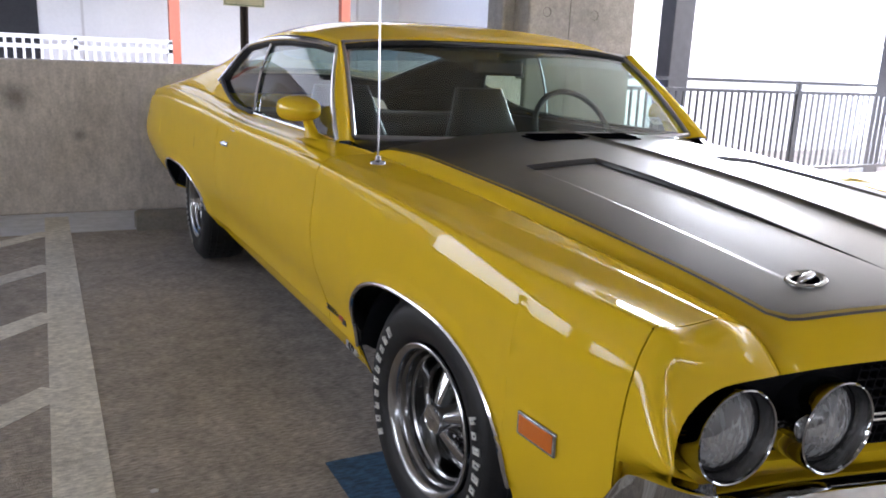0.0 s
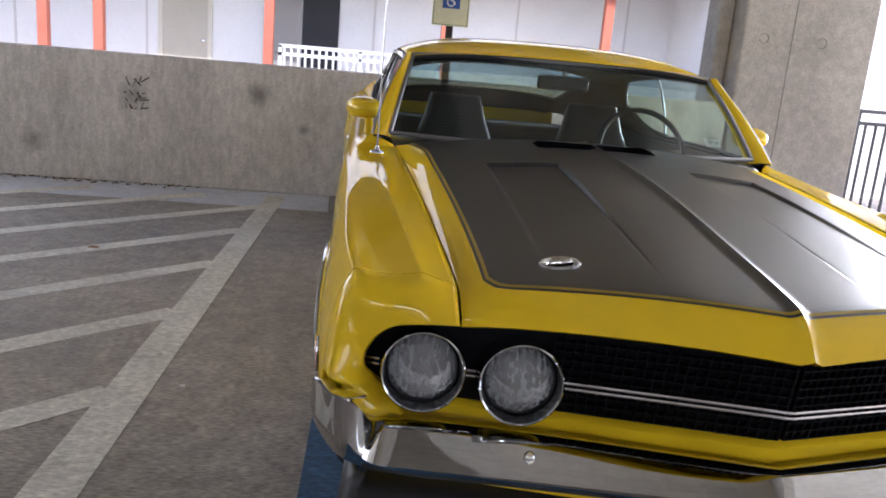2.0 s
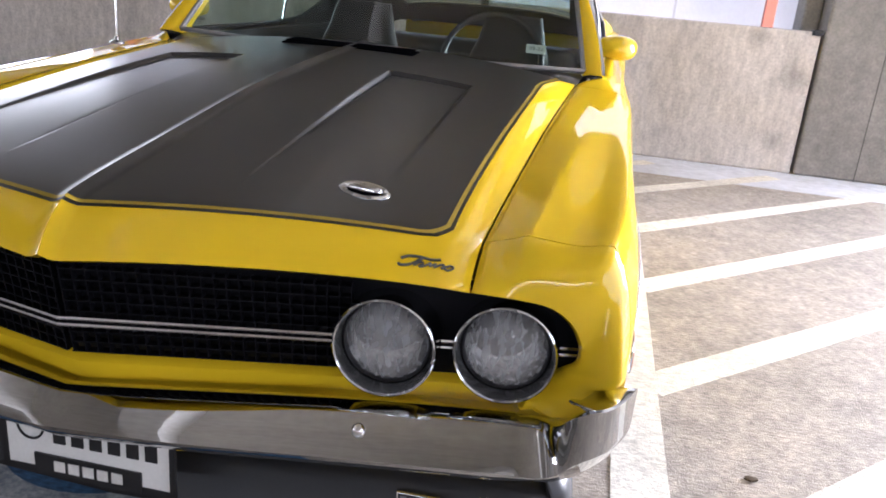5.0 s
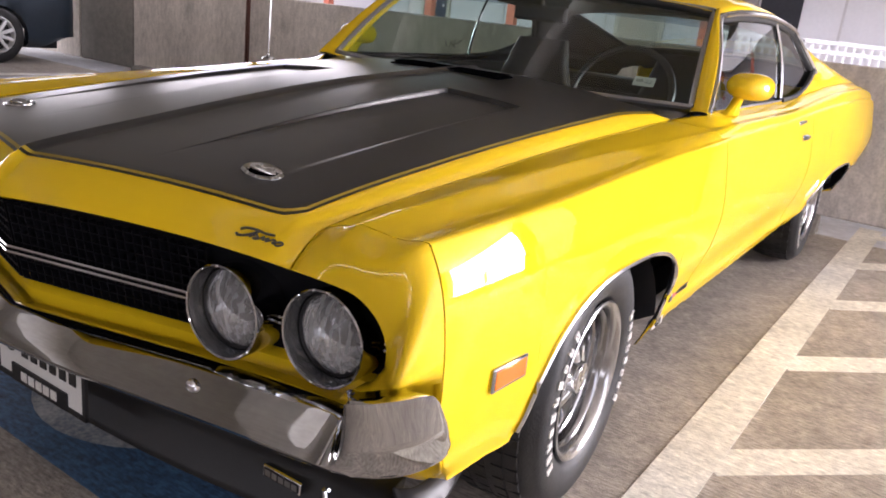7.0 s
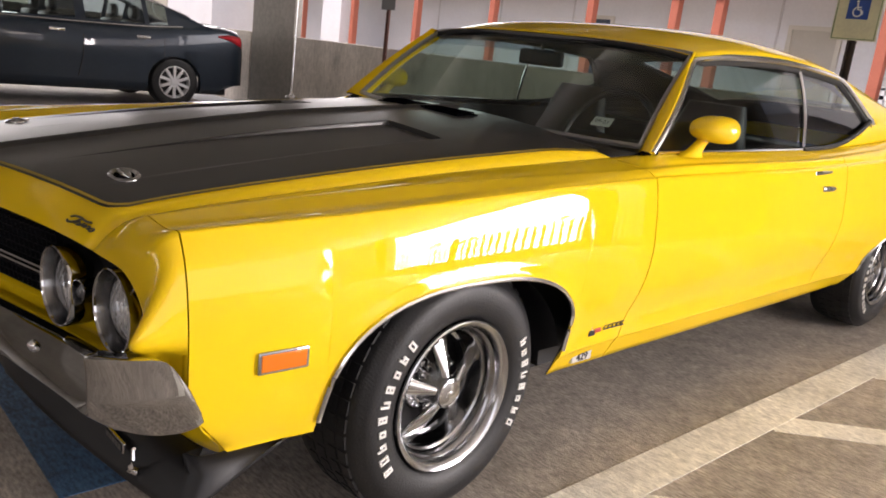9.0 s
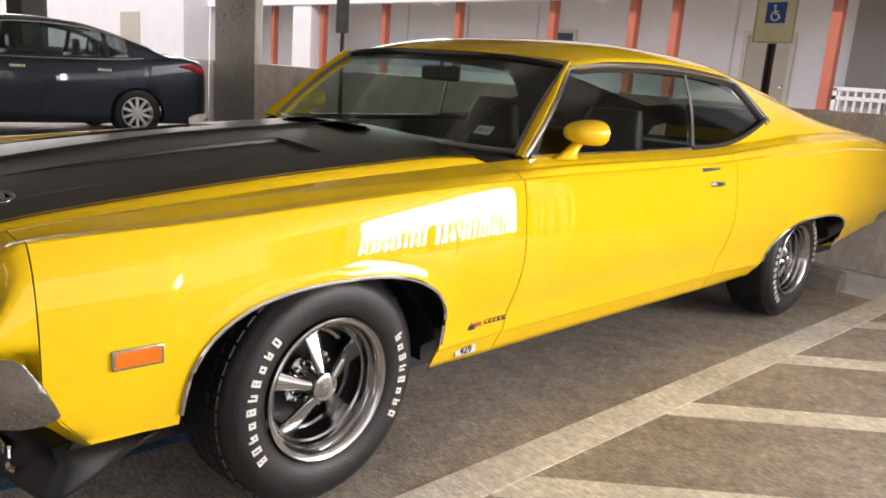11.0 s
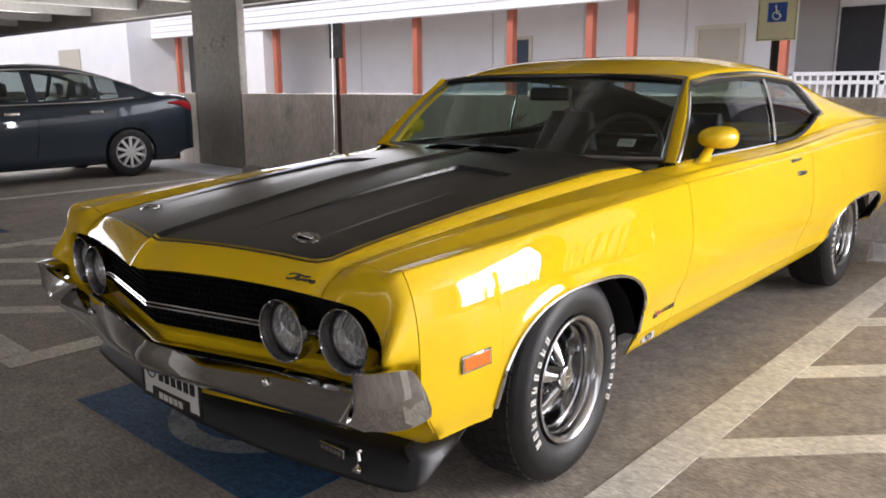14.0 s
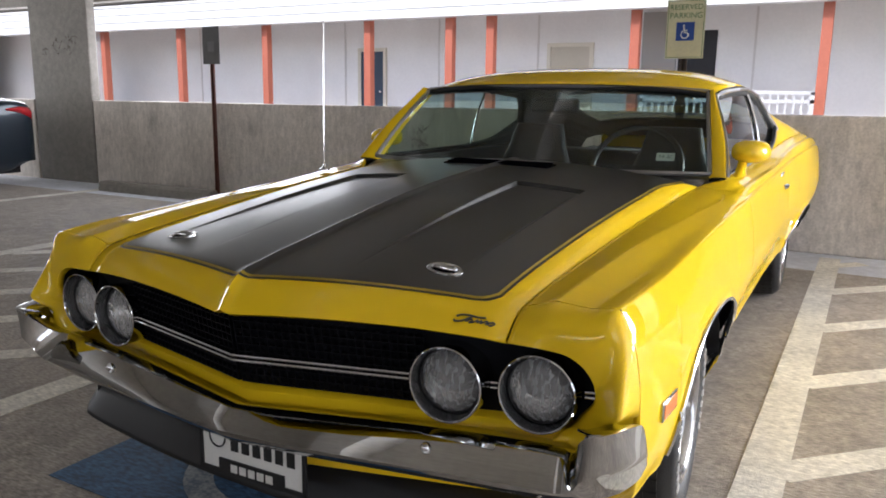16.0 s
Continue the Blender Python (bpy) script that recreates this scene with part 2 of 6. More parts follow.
def grain(m, scale, amount, stretch=(1, 1, 1)):
    """Fine speckle over a rough surface."""
    nt = m.node_tree
    p = nt.nodes["Principled BSDF"]
    src = p.inputs["Base Color"].links[0].from_socket
    geo, mp, ns, mr, mx = (nt.nodes.new("ShaderNode" + k) for k in ("NewGeometry", "Mapping", "TexNoise", "MapRange", "Mix"))
    mp.inputs["Scale"].default_value = stretch
    ns.inputs["Scale"].default_value, ns.inputs["Detail"].default_value = scale, 4
    mr.inputs[1].default_value, mr.inputs[2].default_value = 0.3, 0.7
    mr.inputs[3].default_value, mr.inputs[4].default_value = 1 - amount, 1 + amount
    mx.data_type, mx.blend_type = "RGBA", "MULTIPLY"
    mx.inputs[0].default_value = 1.0
    nt.links.new(geo.outputs["Position"], mp.inputs["Vector"])
    nt.links.new(mp.outputs[0], ns.inputs["Vector"])
    nt.links.new(ns.outputs[0], mr.inputs[0])
    nt.links.new(src, mx.inputs[6])
    nt.links.new(mr.outputs[0], mx.inputs[7])
    nt.links.new(mx.outputs[2], p.inputs["Base Color"])


grain(CONCRETE, 120, 0.40, (0.3, 1, 1))
grain(CONCRETE, 26, 0.12)
grain(LINE, 120, 0.24, (0.35, 1, 1))
grain(BLUE, 110, 0.5, (0.35, 1, 1))
grain(WALLC, 60, 0.14)
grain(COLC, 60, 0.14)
SIDING = material("white_siding", (0.78, 0.77, 0.75), 0.7, var=0.05, scale=2)
PINK = material("salmon_column", (0.46, 0.14, 0.085), 0.7, var=0.1, scale=3)


def glass(name, tint, rough=0.0, shadow=False):
    m = bpy.data.materials.new(name)
    m.use_nodes = True
    nt = m.node_tree
    nt.nodes.remove(nt.nodes["Principled BSDF"])
    out = nt.nodes["Material Output"]
    tr, gl, mix, fr, pw, sc = (nt.nodes.new("ShaderNode" + k) for k in ("BsdfTransparent", "BsdfGlossy", "MixShader", "LayerWeight", "Math", "Math"))
    tr.inputs[0].default_value = (*tint, 1)
    gl.inputs["Roughness"].default_value = rough
    fr.inputs[0].default_value = 0.5
    pw.operation, sc.operation = "POWER", "MULTIPLY_ADD"
    pw.inputs[1].default_value = 5.0
    sc.inputs[1].default_value, sc.inputs[2].default_value = 0.90, 0.07
    nt.links.new(fr.outputs["Facing"], pw.inputs[0])
    nt.links.new(pw.outputs[0], sc.inputs[0])
    nt.links.new(sc.outputs[0], mix.inputs[0])
    nt.links.new(tr.outputs[0], mix.inputs[1])
    nt.links.new(gl.outputs[0], mix.inputs[2])
    nt.links.new(mix.outputs[0], out.inputs[0])
    return m


GLASS = glass("tinted_glass", (0.64, 0.76, 0.72))

# ---- the garage ----
WALL_Y, WALL_H = 4.61, 1.08
ground = tagged(finish(boxes((-45, 40, -40, 60, -0.6, -0.3)), "ground", CONCRETE, flat=True), "grey asphalt ground outside the garage", "ground", kind="structure")
floor = tagged(finish(boxes((-40, 9.0, -16, 4.9, -0.25, 0.0)), "floor", CONCRETE, flat=True), "worn grey-brown concrete garage floor", "floor", kind="structure")
# skylight along the wall is put into this strip's pale blue colour
light_strip = tagged(finish(boxes((-40, 5.5, 3.90, WALL_Y, 0.0002, 0.0009)), "floor_gutter", material("skylit_concrete", (0.70, 0.72, 0.78), 0.7, var=0.25, scale=1.5, bump=0.2), flat=True), "strip of floor along the parapet wall, coloured pale blue for skylight", "floor", kind="structure")


def low_wall(name, x0, x1):
    ob = finish(boxes((x0, x1, WALL_Y, WALL_Y + 0.2, 0, WALL_H)), name, WALLC, flat=True, bevel=0.012)
    return tagged(ob, "stained grey concrete parapet wall", "wall", kind="structure")


low_wall("wall_north", -7.69, 2.33)
low_wall("wall_north_far", -40, -8.91)


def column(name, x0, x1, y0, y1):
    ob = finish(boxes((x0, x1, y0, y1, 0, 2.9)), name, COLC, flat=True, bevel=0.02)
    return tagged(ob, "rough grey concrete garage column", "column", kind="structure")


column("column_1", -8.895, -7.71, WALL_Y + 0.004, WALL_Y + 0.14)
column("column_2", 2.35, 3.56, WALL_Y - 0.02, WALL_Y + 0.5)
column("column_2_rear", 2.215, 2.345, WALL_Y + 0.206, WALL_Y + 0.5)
bm = boxes((-40, 2.2, 4.85, 5.25, 2.33, 3.2))
tagged(finish(bm, "beam_north", COLC, flat=True, bevel=0.02), "concrete edge beam along the open side", "beam", kind="structure")
bm = boxes((-40, 5.2, -16, 5.2, 2.95, 3.2))
for i in range(22):
    x = 1.2 - 1.75 * i
    box(bm, x - 0.11, x + 0.11, -16, 4.84, 2.46, 2.96)
tagged(finish(bm, "ceiling", CEILC, flat=True), "pale concrete ceiling with deep ribs", "ceiling", kind="structure")
# unseen wall and columns; the wall's height limits light from the south
tagged(finish(boxes((-40, 9, -16.3, -16, -0.2, 2.05)), "wall_south", WALLC, flat=True), "unseen grey concrete wall with a strip opening, added to limit light", "wall", kind="structure")
for i, x in enumerate((-30, -21, -12, -3, 6)):
    column("column_south_%d" % (i + 1), x - 0.35, x + 0.35, -15.98, -15.4)
# unseen; the solid part keeps eastern light off the car's front
tagged(finish(boxes((8.9, 9.1, -16, -7.0, -0.2, 2.95), (8.9, 9.1, -7.0, 4.6, -0.2, 0.35), (5.2, 9.1, -16.2, 5.2, 2.95, 3.2)), "wall_east", WALLC, flat=True), "unseen concrete wall, kerb and slab added to limit eastern light", "wall", kind="structure")


# unseen wall added to hold back light from the west
tagged(finish(boxes((-13.5, -13.2, -16, -2.6, 0, 2.96), (-13.5, -13.2, -2.6, -1.3, 0, 1.1), (-13.5, -13.2, -2.6, -1.3, 2.6, 2.96), (-13.5, -13.2, -1.5, -1.2, 1.1, 2.6)), "wall_west", WALLC, flat=True), "unseen concrete wall and beam added to hold back western light", "wall", kind="structure")


# floor markings
def strip(bm, a, b, w, z=0.004):
    """A painted stripe from a to b, flat on the floor."""
    a, b = Vector((*a, 0)), Vector((*b, 0))
    d = (b - a).normalized()
    s = Vector((-d.y, d.x, 0)) * w / 2
    lo = [bm.verts.new(p + Vector((0, 0, 0.0005))) for p in (a - s, b - s, b + s, a + s)]
    hi = [bm.verts.new(p + Vector((0, 0, z))) for p in (a - s, b - s, b + s, a + s)]
    bm.faces.new(hi)
    for i in range(4):
        bm.faces.new((lo[i], lo[(i + 1) % 4], hi[(i + 1) % 4], hi[i]))


def painted(name, a, b, w=0.14, z=0.003):
    bm = bmesh.new()
    strip(bm, a, b, w, z)
    return tagged(finish(bm, name, LINE, flat=True), "worn white painted line on the concrete floor", "floor marking", "floor lines", "structure")


painted("floor_line", (-1.571, -0.78), (-1.571, 4.45), 0.15)
painted("floor_line", (1.012, -0.6), (1.012, 4.45), 0.145)
painted("floor_line", (-4.35, -0.5), (-4.35, 4.45), 0.15)
painted("floor_line", (-7.1, -0.5), (-7.1, 4.45), 0.15)
painted("floor_line", (3.9, -0.5), (3.9, 4.45), 0.15)
for k in range(8):
    y = 0.36 + 0.885 * (k - 1)
    if y < 4.3:
        b = (-1.625, y + 0.035)
        n = min(2.62, 4.0)
        a = (-1.66 - n, y - n)
        if a[1] < -0.6:
            d = b[1] + 0.6
            a = (b[0] - d, -0.6)
        if y > -0.5:
            painted("hatch_line", a, b, 0.13, 0.002)
for k in range(3):
    y = 0.36 + 0.885 * (k + 4)
    x1 = -1.66 - (y - 4.3)
    if x1 > -4.2 and y > 4.3:
        painted("hatch_line", (-4.28, 4.3 - (x1 + 4.28)), (x1, 4.3), 0.13, 0.002)
painted("hatch_line", (-4.3, -0.66), (-1.66, -0.70), 0.13, 0.002)
for k in range(-2, 5):
    y = 0.475 + 0.93 * k
    a, b = (1.05, y - 0.03), (3.83, y + 2.75)
    if b[1] > 4.35:
        b = (1.08 + 4.35 - y, 4.35)
    if y < -0.6:
        a = (1.08 - 0.6 - y, -0.6)
    painted("hatch_line", a, b, 0.13, 0.002)
bm = boxes((-0.93, 0.31, -0.74, 0.44, 0.0005, 0.003))
tagged(finish(bm, "floor_symbol_panel", BLUE, flat=True), "worn blue painted accessible parking square on the floor", "floor marking", kind="structure")
bm = boxes((-6.2, -4.96, -0.74, 0.44, 0.0005, 0.003))
tagged(finish(bm, "floor_symbol_panel", BLUE, flat=True), "worn blue painted accessible parking square on the floor", "floor marking", kind="structure")


def wheel_stop(x0, x1, y):
    bm = bmesh.new()
    prof = [(-0.09, 0), (-0.075, 0.09), (-0.05, 0.12), (0.05, 0.12), (0.075, 0.09), (0.09, 0)]
    rows = [[(x, y + a, b) for a, b in prof] for x in (x0, x0 + 0.03, x1 - 0.03, x1)]
    for r in (rows[0], rows[-1]):
        for i, p in enumerate(r):
            r[i] = (p[0], y + (p[1] - y) * 0.9, p[2] * 0.92)
    grid(rows, closed_v=True, bm=bm)
    bm.verts.ensure_lookup_table()
    bm.faces.new([bm.verts[i] for i in range(6)])
    bm.faces.new([bm.verts[18 + i] for i in range(6)])
    return tagged(finish(bm, "wheel_stop", COLC, sharp=25), "weathered concrete wheel stop on the floor", "wheel stop", "wheel stops")


wheel_stop(-1.10, 0.74, 3.92)
wheel_stop(-7.05, -5.2, 4.2)

# railing beside the wide column
STEEL = material("dark_steel", (0.05, 0.05, 0.055), 0.5, 0.3, var=0.2, scale=10)
rail = thing("railing", "dark steel railing with thin upright bars at the open side", "railing", (0, 4.75, 0))
for z in (1.11, 1.00, 0.12):
    part("rail_bar", boxes((3.64, 8.9, -0.02, 0.02, z - 0.018, z + 0.018)), STEEL, rail, flat=True)
for k in range(51):
    x = 3.74 + 0.101 * k
    part("picket", boxes((x - 0.010, x + 0.010, -0.010, 0.010, 0.12, 1.00)), STEEL, rail, flat=True)
for x in (3.64, 6.2, 8.85):
    part("rail_post", boxes((x - 0.025, x + 0.025, -0.025, 0.025, 0.0, 1.13)), STEEL, rail, flat=True)
for x in (5.44, 9.44):
    tagged(finish(boxes((x - 0.16, x + 0.16, 5.90, 6.15, -0.3, 4.2)), "steel_post", STEEL, flat=True, bevel=0.01), "dark steel post outside the railing", "post", kind="structure")

# ---- the building across ----
BY = 12.0
bm = boxes((-34, 5.0, BY + 1.6, BY + 1.9, -0.3, 6.5))
tagged(finish(bm, "building_wall", SIDING, flat=True), "white siding wall of the building across", "wall", kind="structure")
wing = tagged(finish(boxes((5.0, 34, 9.6, 9.9, -0.3, 8.0), (5.0, 5.3, 9.9, BY + 1.6, -0.3, 8.0)), "building_wing", SIDING, flat=True), "white clapboard wing of the building across", "wall", kind="structure")
# unseen wall added so the car's side does not reflect bare sky
tagged(finish(boxes((34, 34.3, -40, 9.9, -0.3, 8.0)), "building_wall_east", SIDING, flat=True), "unseen white wall added to block sky in reflections", "wall", kind="structure")
me = bpy.data.meshes.new("clapboard")
bm = bmesh.new()
for v in box(bm, 4.98, 34, 9.58, 9.6, 0, 0.197):
    if v.co.z < 0.1 and v.co.y < 9.59:
        v.co.y -= 0.014
bm.to_mesh(me)
bm.free()
me.materials.append(SIDING)
for i in range(40):
    ob = new("clapboard", me)
    ob.parent = wing
    ob.location.z = 0.2 * i - 0.2
bm = boxes((-34, 5.0, BY - 0.35, BY + 1.6, -0.3, 0.35))
tagged(finish(bm, "walkway", WALLC, flat=True), "raised concrete walkway of the building across", "walkway", kind="structure")
fascia = tagged(finish(boxes((-34, 5.0, BY - 0.3, BY + 1.6, 2.95, 3.15), (-34, 5.0, BY - 0.30, BY - 0.1, 2.74, 4.8)), "fascia", SIDING, flat=True), "white clapboard fascia above the walkway", "facade", kind="structure")
me = bpy.data.meshes.new("clapboard")
bm = bmesh.new()
for v in box(bm, -34, 5.0, BY - 0.33, BY - 0.302, 0, 0.175):
    if v.co.z < 0.1 and v.co.y < BY - 0.32:
        v.co.y -= 0.02
bm.to_mesh(me)
bm.free()
me.materials.append(SIDING)
for i in range(10):
    ob = new("clapboard", me)
    ob.parent = fascia
    ob.location.z = 2.74 + 0.18 * i
for x in (-22.2, -19.5, -16.82, -14.02, -11.26, -8.42, -6.45, -5.54, -2.70, 0.37, 3.26):
    bm = boxes((x - 0.08, x + 0.08, BY - 0.08, BY + 0.08, 0.35, 2.95), (x - 0.10, x + 0.10, BY - 0.10, BY + 0.10, 0.35, 0.47))
    tagged(finish(bm, "walkway_column", PINK, flat=True), "salmon painted square column of the walkway", "column", "walkway columns", "structure")

# ---- the yellow car ----
INSIDE = material("dark_inner_trim", (0.02, 0.02, 0.022), 0.8, var=0.2, scale=30)
car = thing("muscle_car", "bright yellow vintage fastback muscle car with matt black bonnet stripe", "car")
car.matrix_world = pose(0.002, 0, 0, 0.2, 0, 0.69)

gap_x = curve((-0.95, 0.60), (-0.77, 0.612), (0, 0.655), (0.70, 0.70))
gap_z = curve((-0.95, 0.72), (-0.77, 0.754), (-0.6, 0.780), (-0.3, 0.810), (0.1, 0.845), (0.45, 0.868), (0.75, 0.885))
top_z = curve((-0.93, 0.762), (-0.85, 0.783), (-0.6, 0.822), (-0.05, 0.893), (0.25, 0.916), (0.62, 0.936), (0.80, 0.940))


def lip_y(x):
    return -0.919 + 0.24 * abs(x)


def hood_back(x):
    return 0.70 - 0.02 * (abs(x) / 0.7) ** 2


RAMP = 0.695  # the ramps end this far along the bonnet


def hood_z(x, y, ramps=True):
    g, c = gap_z(y), top_z(y)
    u = min(abs(x) / gap_x(y), 1.0)
    z = g + (c - g) * (1 - u ** 2.2)
    e = y - lip_y(x)
    z -= (0.053 - 0.006 * smooth(0.2, 0.6, abs(x))) * max(0.0, 1 - max(e, 0.0) / 0.085) ** 2.2 + max(0.0, -e) * 1.0
    z += 0.010 * max(0, 1 - abs(x) / 0.022) ** 1.4
    # twin sunken ramps that fade forwards
    a = abs(x)
    end = lerp(lip_y(x), hood_back(x), RAMP)
    if ramps and -0.75 < y < end + 0.003 and 0.2 < a < 0.45:
        fade = smooth(-0.75, 0.15, y)
        back = 1 - smooth(end - 0.002, end + 0.002, y)
        z -= 0.011 * fade * back * smooth(0.2085, 0.2125, a) * (1 - smooth(0.424, 0.440, a))
        z -= 0.006 * fade * back * math.exp(-((a - 0.2145) / 0.0028) ** 2)
        if 0.21 < a < 0.43:
            z -= 0.006 * fade * math.exp(-((y - end + 0.005) / 0.003) ** 2)
    return z


bm = bmesh.new()
xs = sorted({round(v, 4) for v in [0, 0.006, 0.012, 0.022, 0.03, 0.19, 0.2] + [0.204 + 0.0014 * i for i in range(12)] + [0.23] + [0.42 + 0.004 * i for i in range(8)] + [0.04 * i for i in range(1, 15)]})
us = sorted({round(v, 4) for v in [i / 70 for i in range(71)] + [0.008 * i for i in range(16)] + [0.672 + 0.0013 * i for i in range(26)]})
rows = []
for u in us:
    row = []
    full = [-x for x in reversed(xs)] + xs[1:]
    for x in [-1.0] + full + [1.0]:
        y0 = lip_y(x if abs(x) < 1 else 0.61)
        if abs(x) == 1.0:
            y = lerp(y0, hood_back(0.7), u)
            xx = math.copysign(gap_x(y) - 0.0015, x)
        else:
            y = lerp(lip_y(x), hood_back(x), u)
            xx = x
        under = 0.022 * (1 - smooth(0.50, 0.53, abs(xx))) * smooth(0.10, 0.13, y - lip_y(xx))
        row.append((xx, y, hood_z(xx, y, False) - under))
    rows.append(row)
front = [(x, y + 0.018, z - 0.008) for x, y, z in rows[0]]
grid([front] + rows, bm=bm)
part("bonnet", bm, PAINT, car, solid=0.012)

# stripe on the bonnet
bm = bmesh.new()


def stripe_patch(bm, lift, grow):
    """The stripe follows the bonnet's own skin."""
    half = 0.553 + grow
    xx = [x for x in xs if x < half - 0.02] + [half - 0.02, half - 0.01, half]
    full = [-x for x in reversed(xx)] + xx[1:]
    rows = []
    for u in us:
        row = []
        for x in full:
            a = abs(x)
            corner = 0.03 * max(0.0, (a - half + 0.03) / 0.03) ** 2
            y = lerp(lip_y(x) + 0.075 - grow + corner, hood_back(x) + 0.0, u)
            k = x * (1 + (0.075 * smooth(-0.7, 0.75, y) + 0.08 * smooth(0.42, 0.72, y) ** 2) * smooth(0.45, 0.55, a))
            row.append((k, y, hood_z(k, y) + lift))
        rows.append(row)
    return grid(rows, bm=bm)


part("bonnet_stripe", stripe_patch(bm, 0.0024, 0.0), STRIPE, car, "matt black bonnet stripe")
part("pinstripe", stripe_patch(bmesh.new(), 0.0016, 0.007), PIN, car, "thin gold line round the black stripe")
part("pinstripe", stripe_patch(bmesh.new(), 0.0009, 0.013), STRIPE, car, "outer black line round the stripe")

# side of the body
def slim(f, k=0.024):
    """Draws the body in behind the front wheels."""
    return lambda y: f(y) * (0.991 - (k - 0.009) * smooth(-0.2, 0.9, y))


crest_x = slim(curve((-0.86, 0.775), (-0.70, 0.828), (-0.3, 0.862), (0.3, 0.885), (0.7, 0.893), (1.8, 0.893), (2.4, 0.908), (3.2, 0.945), (3.8, 0.945), (4.2, 0.90)))
crest_z = curve((-0.86, 0.755), (-0.70, 0.786), (-0.3, 0.806), (0.3, 0.838), (0.7, 0.852), (1.8, 0.860), (2.4, 0.880), (3.2, 0.900), (3.8, 0.880), (4.2, 0.82))
ridge_x = slim(curve((-0.86, 0.68), (-0.70, 0.70), (-0.3, 0.735), (0.3, 0.80), (0.7, 0.845), (0.95, 0.86), (2.4, 0.878), (3.2, 0.915), (3.8, 0.912), (4.2, 0.86)))
ridge_z = curve((-0.86, 0.76), (-0.70, 0.787), (-0.3, 0.822), (0.3, 0.855), (0.7, 0.874), (0.95, 0.884), (1.8, 0.888), (2.4, 0.906), (3.2, 0.940), (3.8, 0.918), (4.2, 0.85))
belt_x = slim(curve((0.6, 0.70), (0.80, 0.795), (1.8, 0.79), (2.4, 0.805), (2.8, 0.835), (3.2, 0.858), (3.8, 0.85), (4.2, 0.79)))
belt_z = curve((0.6, 0.885), (0.80, 0.902), (1.8, 0.908), (2.4, 0.935), (2.8, 0.966), (3.2, 0.976), (3.8, 0.948), (4.2, 0.88))
mid_x = slim(curve((-0.86, 0.80), (-0.70, 0.870), (-0.3, 0.902), (0.3, 0.919), (0.7, 0.923), (1.8, 0.922), (2.4, 0.935), (3.0, 0.962), (3.6, 0.980), (4.0, 0.970), (4.2, 0.94)))
low_x = slim(curve((-0.86, 0.80), (-0.70, 0.866), (-0.3, 0.882), (0.3, 0.874), (0.7, 0.868), (1.8, 0.868), (2.4, 0.885), (3.0, 0.915), (3.6, 0.91), (4.0, 0.89), (4.2, 0.86)))
foot_x = slim(curve((-0.86, 0.76), (-0.58, 0.785), (0.3, 0.825), (0.7, 0.81), (2.2, 0.81), (3.4, 0.80), (4.2, 0.76)))
foot_z = curve((-0.86, 0.44), (-0.70, 0.36), (-0.58, 0.318), (-0.40, 0.330), (0.3, 0.296), (0.7, 0.278), (2.2, 0.280), (3.4, 0.34), (4.2, 0.42))


def section(y):
    """Half section of the body side from the bonnet gap or the belt down to the sill."""
    u = smooth(0.66, 0.82, y)
    gx, gz = lerp(gap_x(y) + 0.0025, belt_x(y), u), lerp(gap_z(y), belt_z(y), u)
    rx, rz, cx, cz = ridge_x(y), ridge_z(y), crest_x(y), crest_z(y)
    hollow = (1 - smooth(-0.3, 0.5, y)) * 0.006
    soft = smooth(1.5, 2.6, y)
    rx, rz = lerp(rx, lerp(gx, cx, 0.55), soft), lerp(rz, lerp(gz, cz, 0.42) + 0.008, soft)
    fx, fz = foot_x(y), foot_z(y)
    mx, lx = mid_x(y), low_x(y)
    # the wing is a little flatter along its length over the wheel
    flat = 0.013 * math.sin(math.pi * min(max((y + 0.60) / 1.34, 0.0), 1.0)) ** 2
    cx, mx, rx = cx - flat, mx - flat, rx - flat
    lo_x = lerp(lx, fx, 0.30)
    pts = [(gx, gz), (lerp(gx, rx, 0.55), lerp(gz, rz, 0.55)), (rx - 0.010, rz - 0.0015), (rx + 0.010, rz - 0.003), (lerp(rx, cx, 0.55), lerp(rz, cz, 0.5) - hollow), (cx - 0.012, cz + 0.002), (cx + 0.002, cz - 0.009), (lerp(cx, mx, 0.62), lerp(cz, 0.64, 0.42)), (mx, 0.64), (lerp(mx, lx, 0.42) + 0.006, 0.53), (lx, 0.43), (lo_x + 0.004, max(0.362, fz + 0.03)), (lo_x - 0.004, max(0.350, fz + 0.022)), (fx, fz)]
    return [(p.x, p.y) for p in spline([(a, b, 0) for a, b in pts], 4)]


ARCHES = ((-0.022, 0.398, 0.256, 0.382), (2.93, 0.43, 0.20, 0.37))  # centre y, half width, rise, spring height
ROUND = 2.6  # squareness of the wheel openings


def arch_z(y):
    for c, a, b, z0 in ARCHES:
        if abs(y - c) < a:
            return z0 + b * (1 - (abs(y - c) / a) ** ROUND) ** (1 / ROUND)
    return -1.0


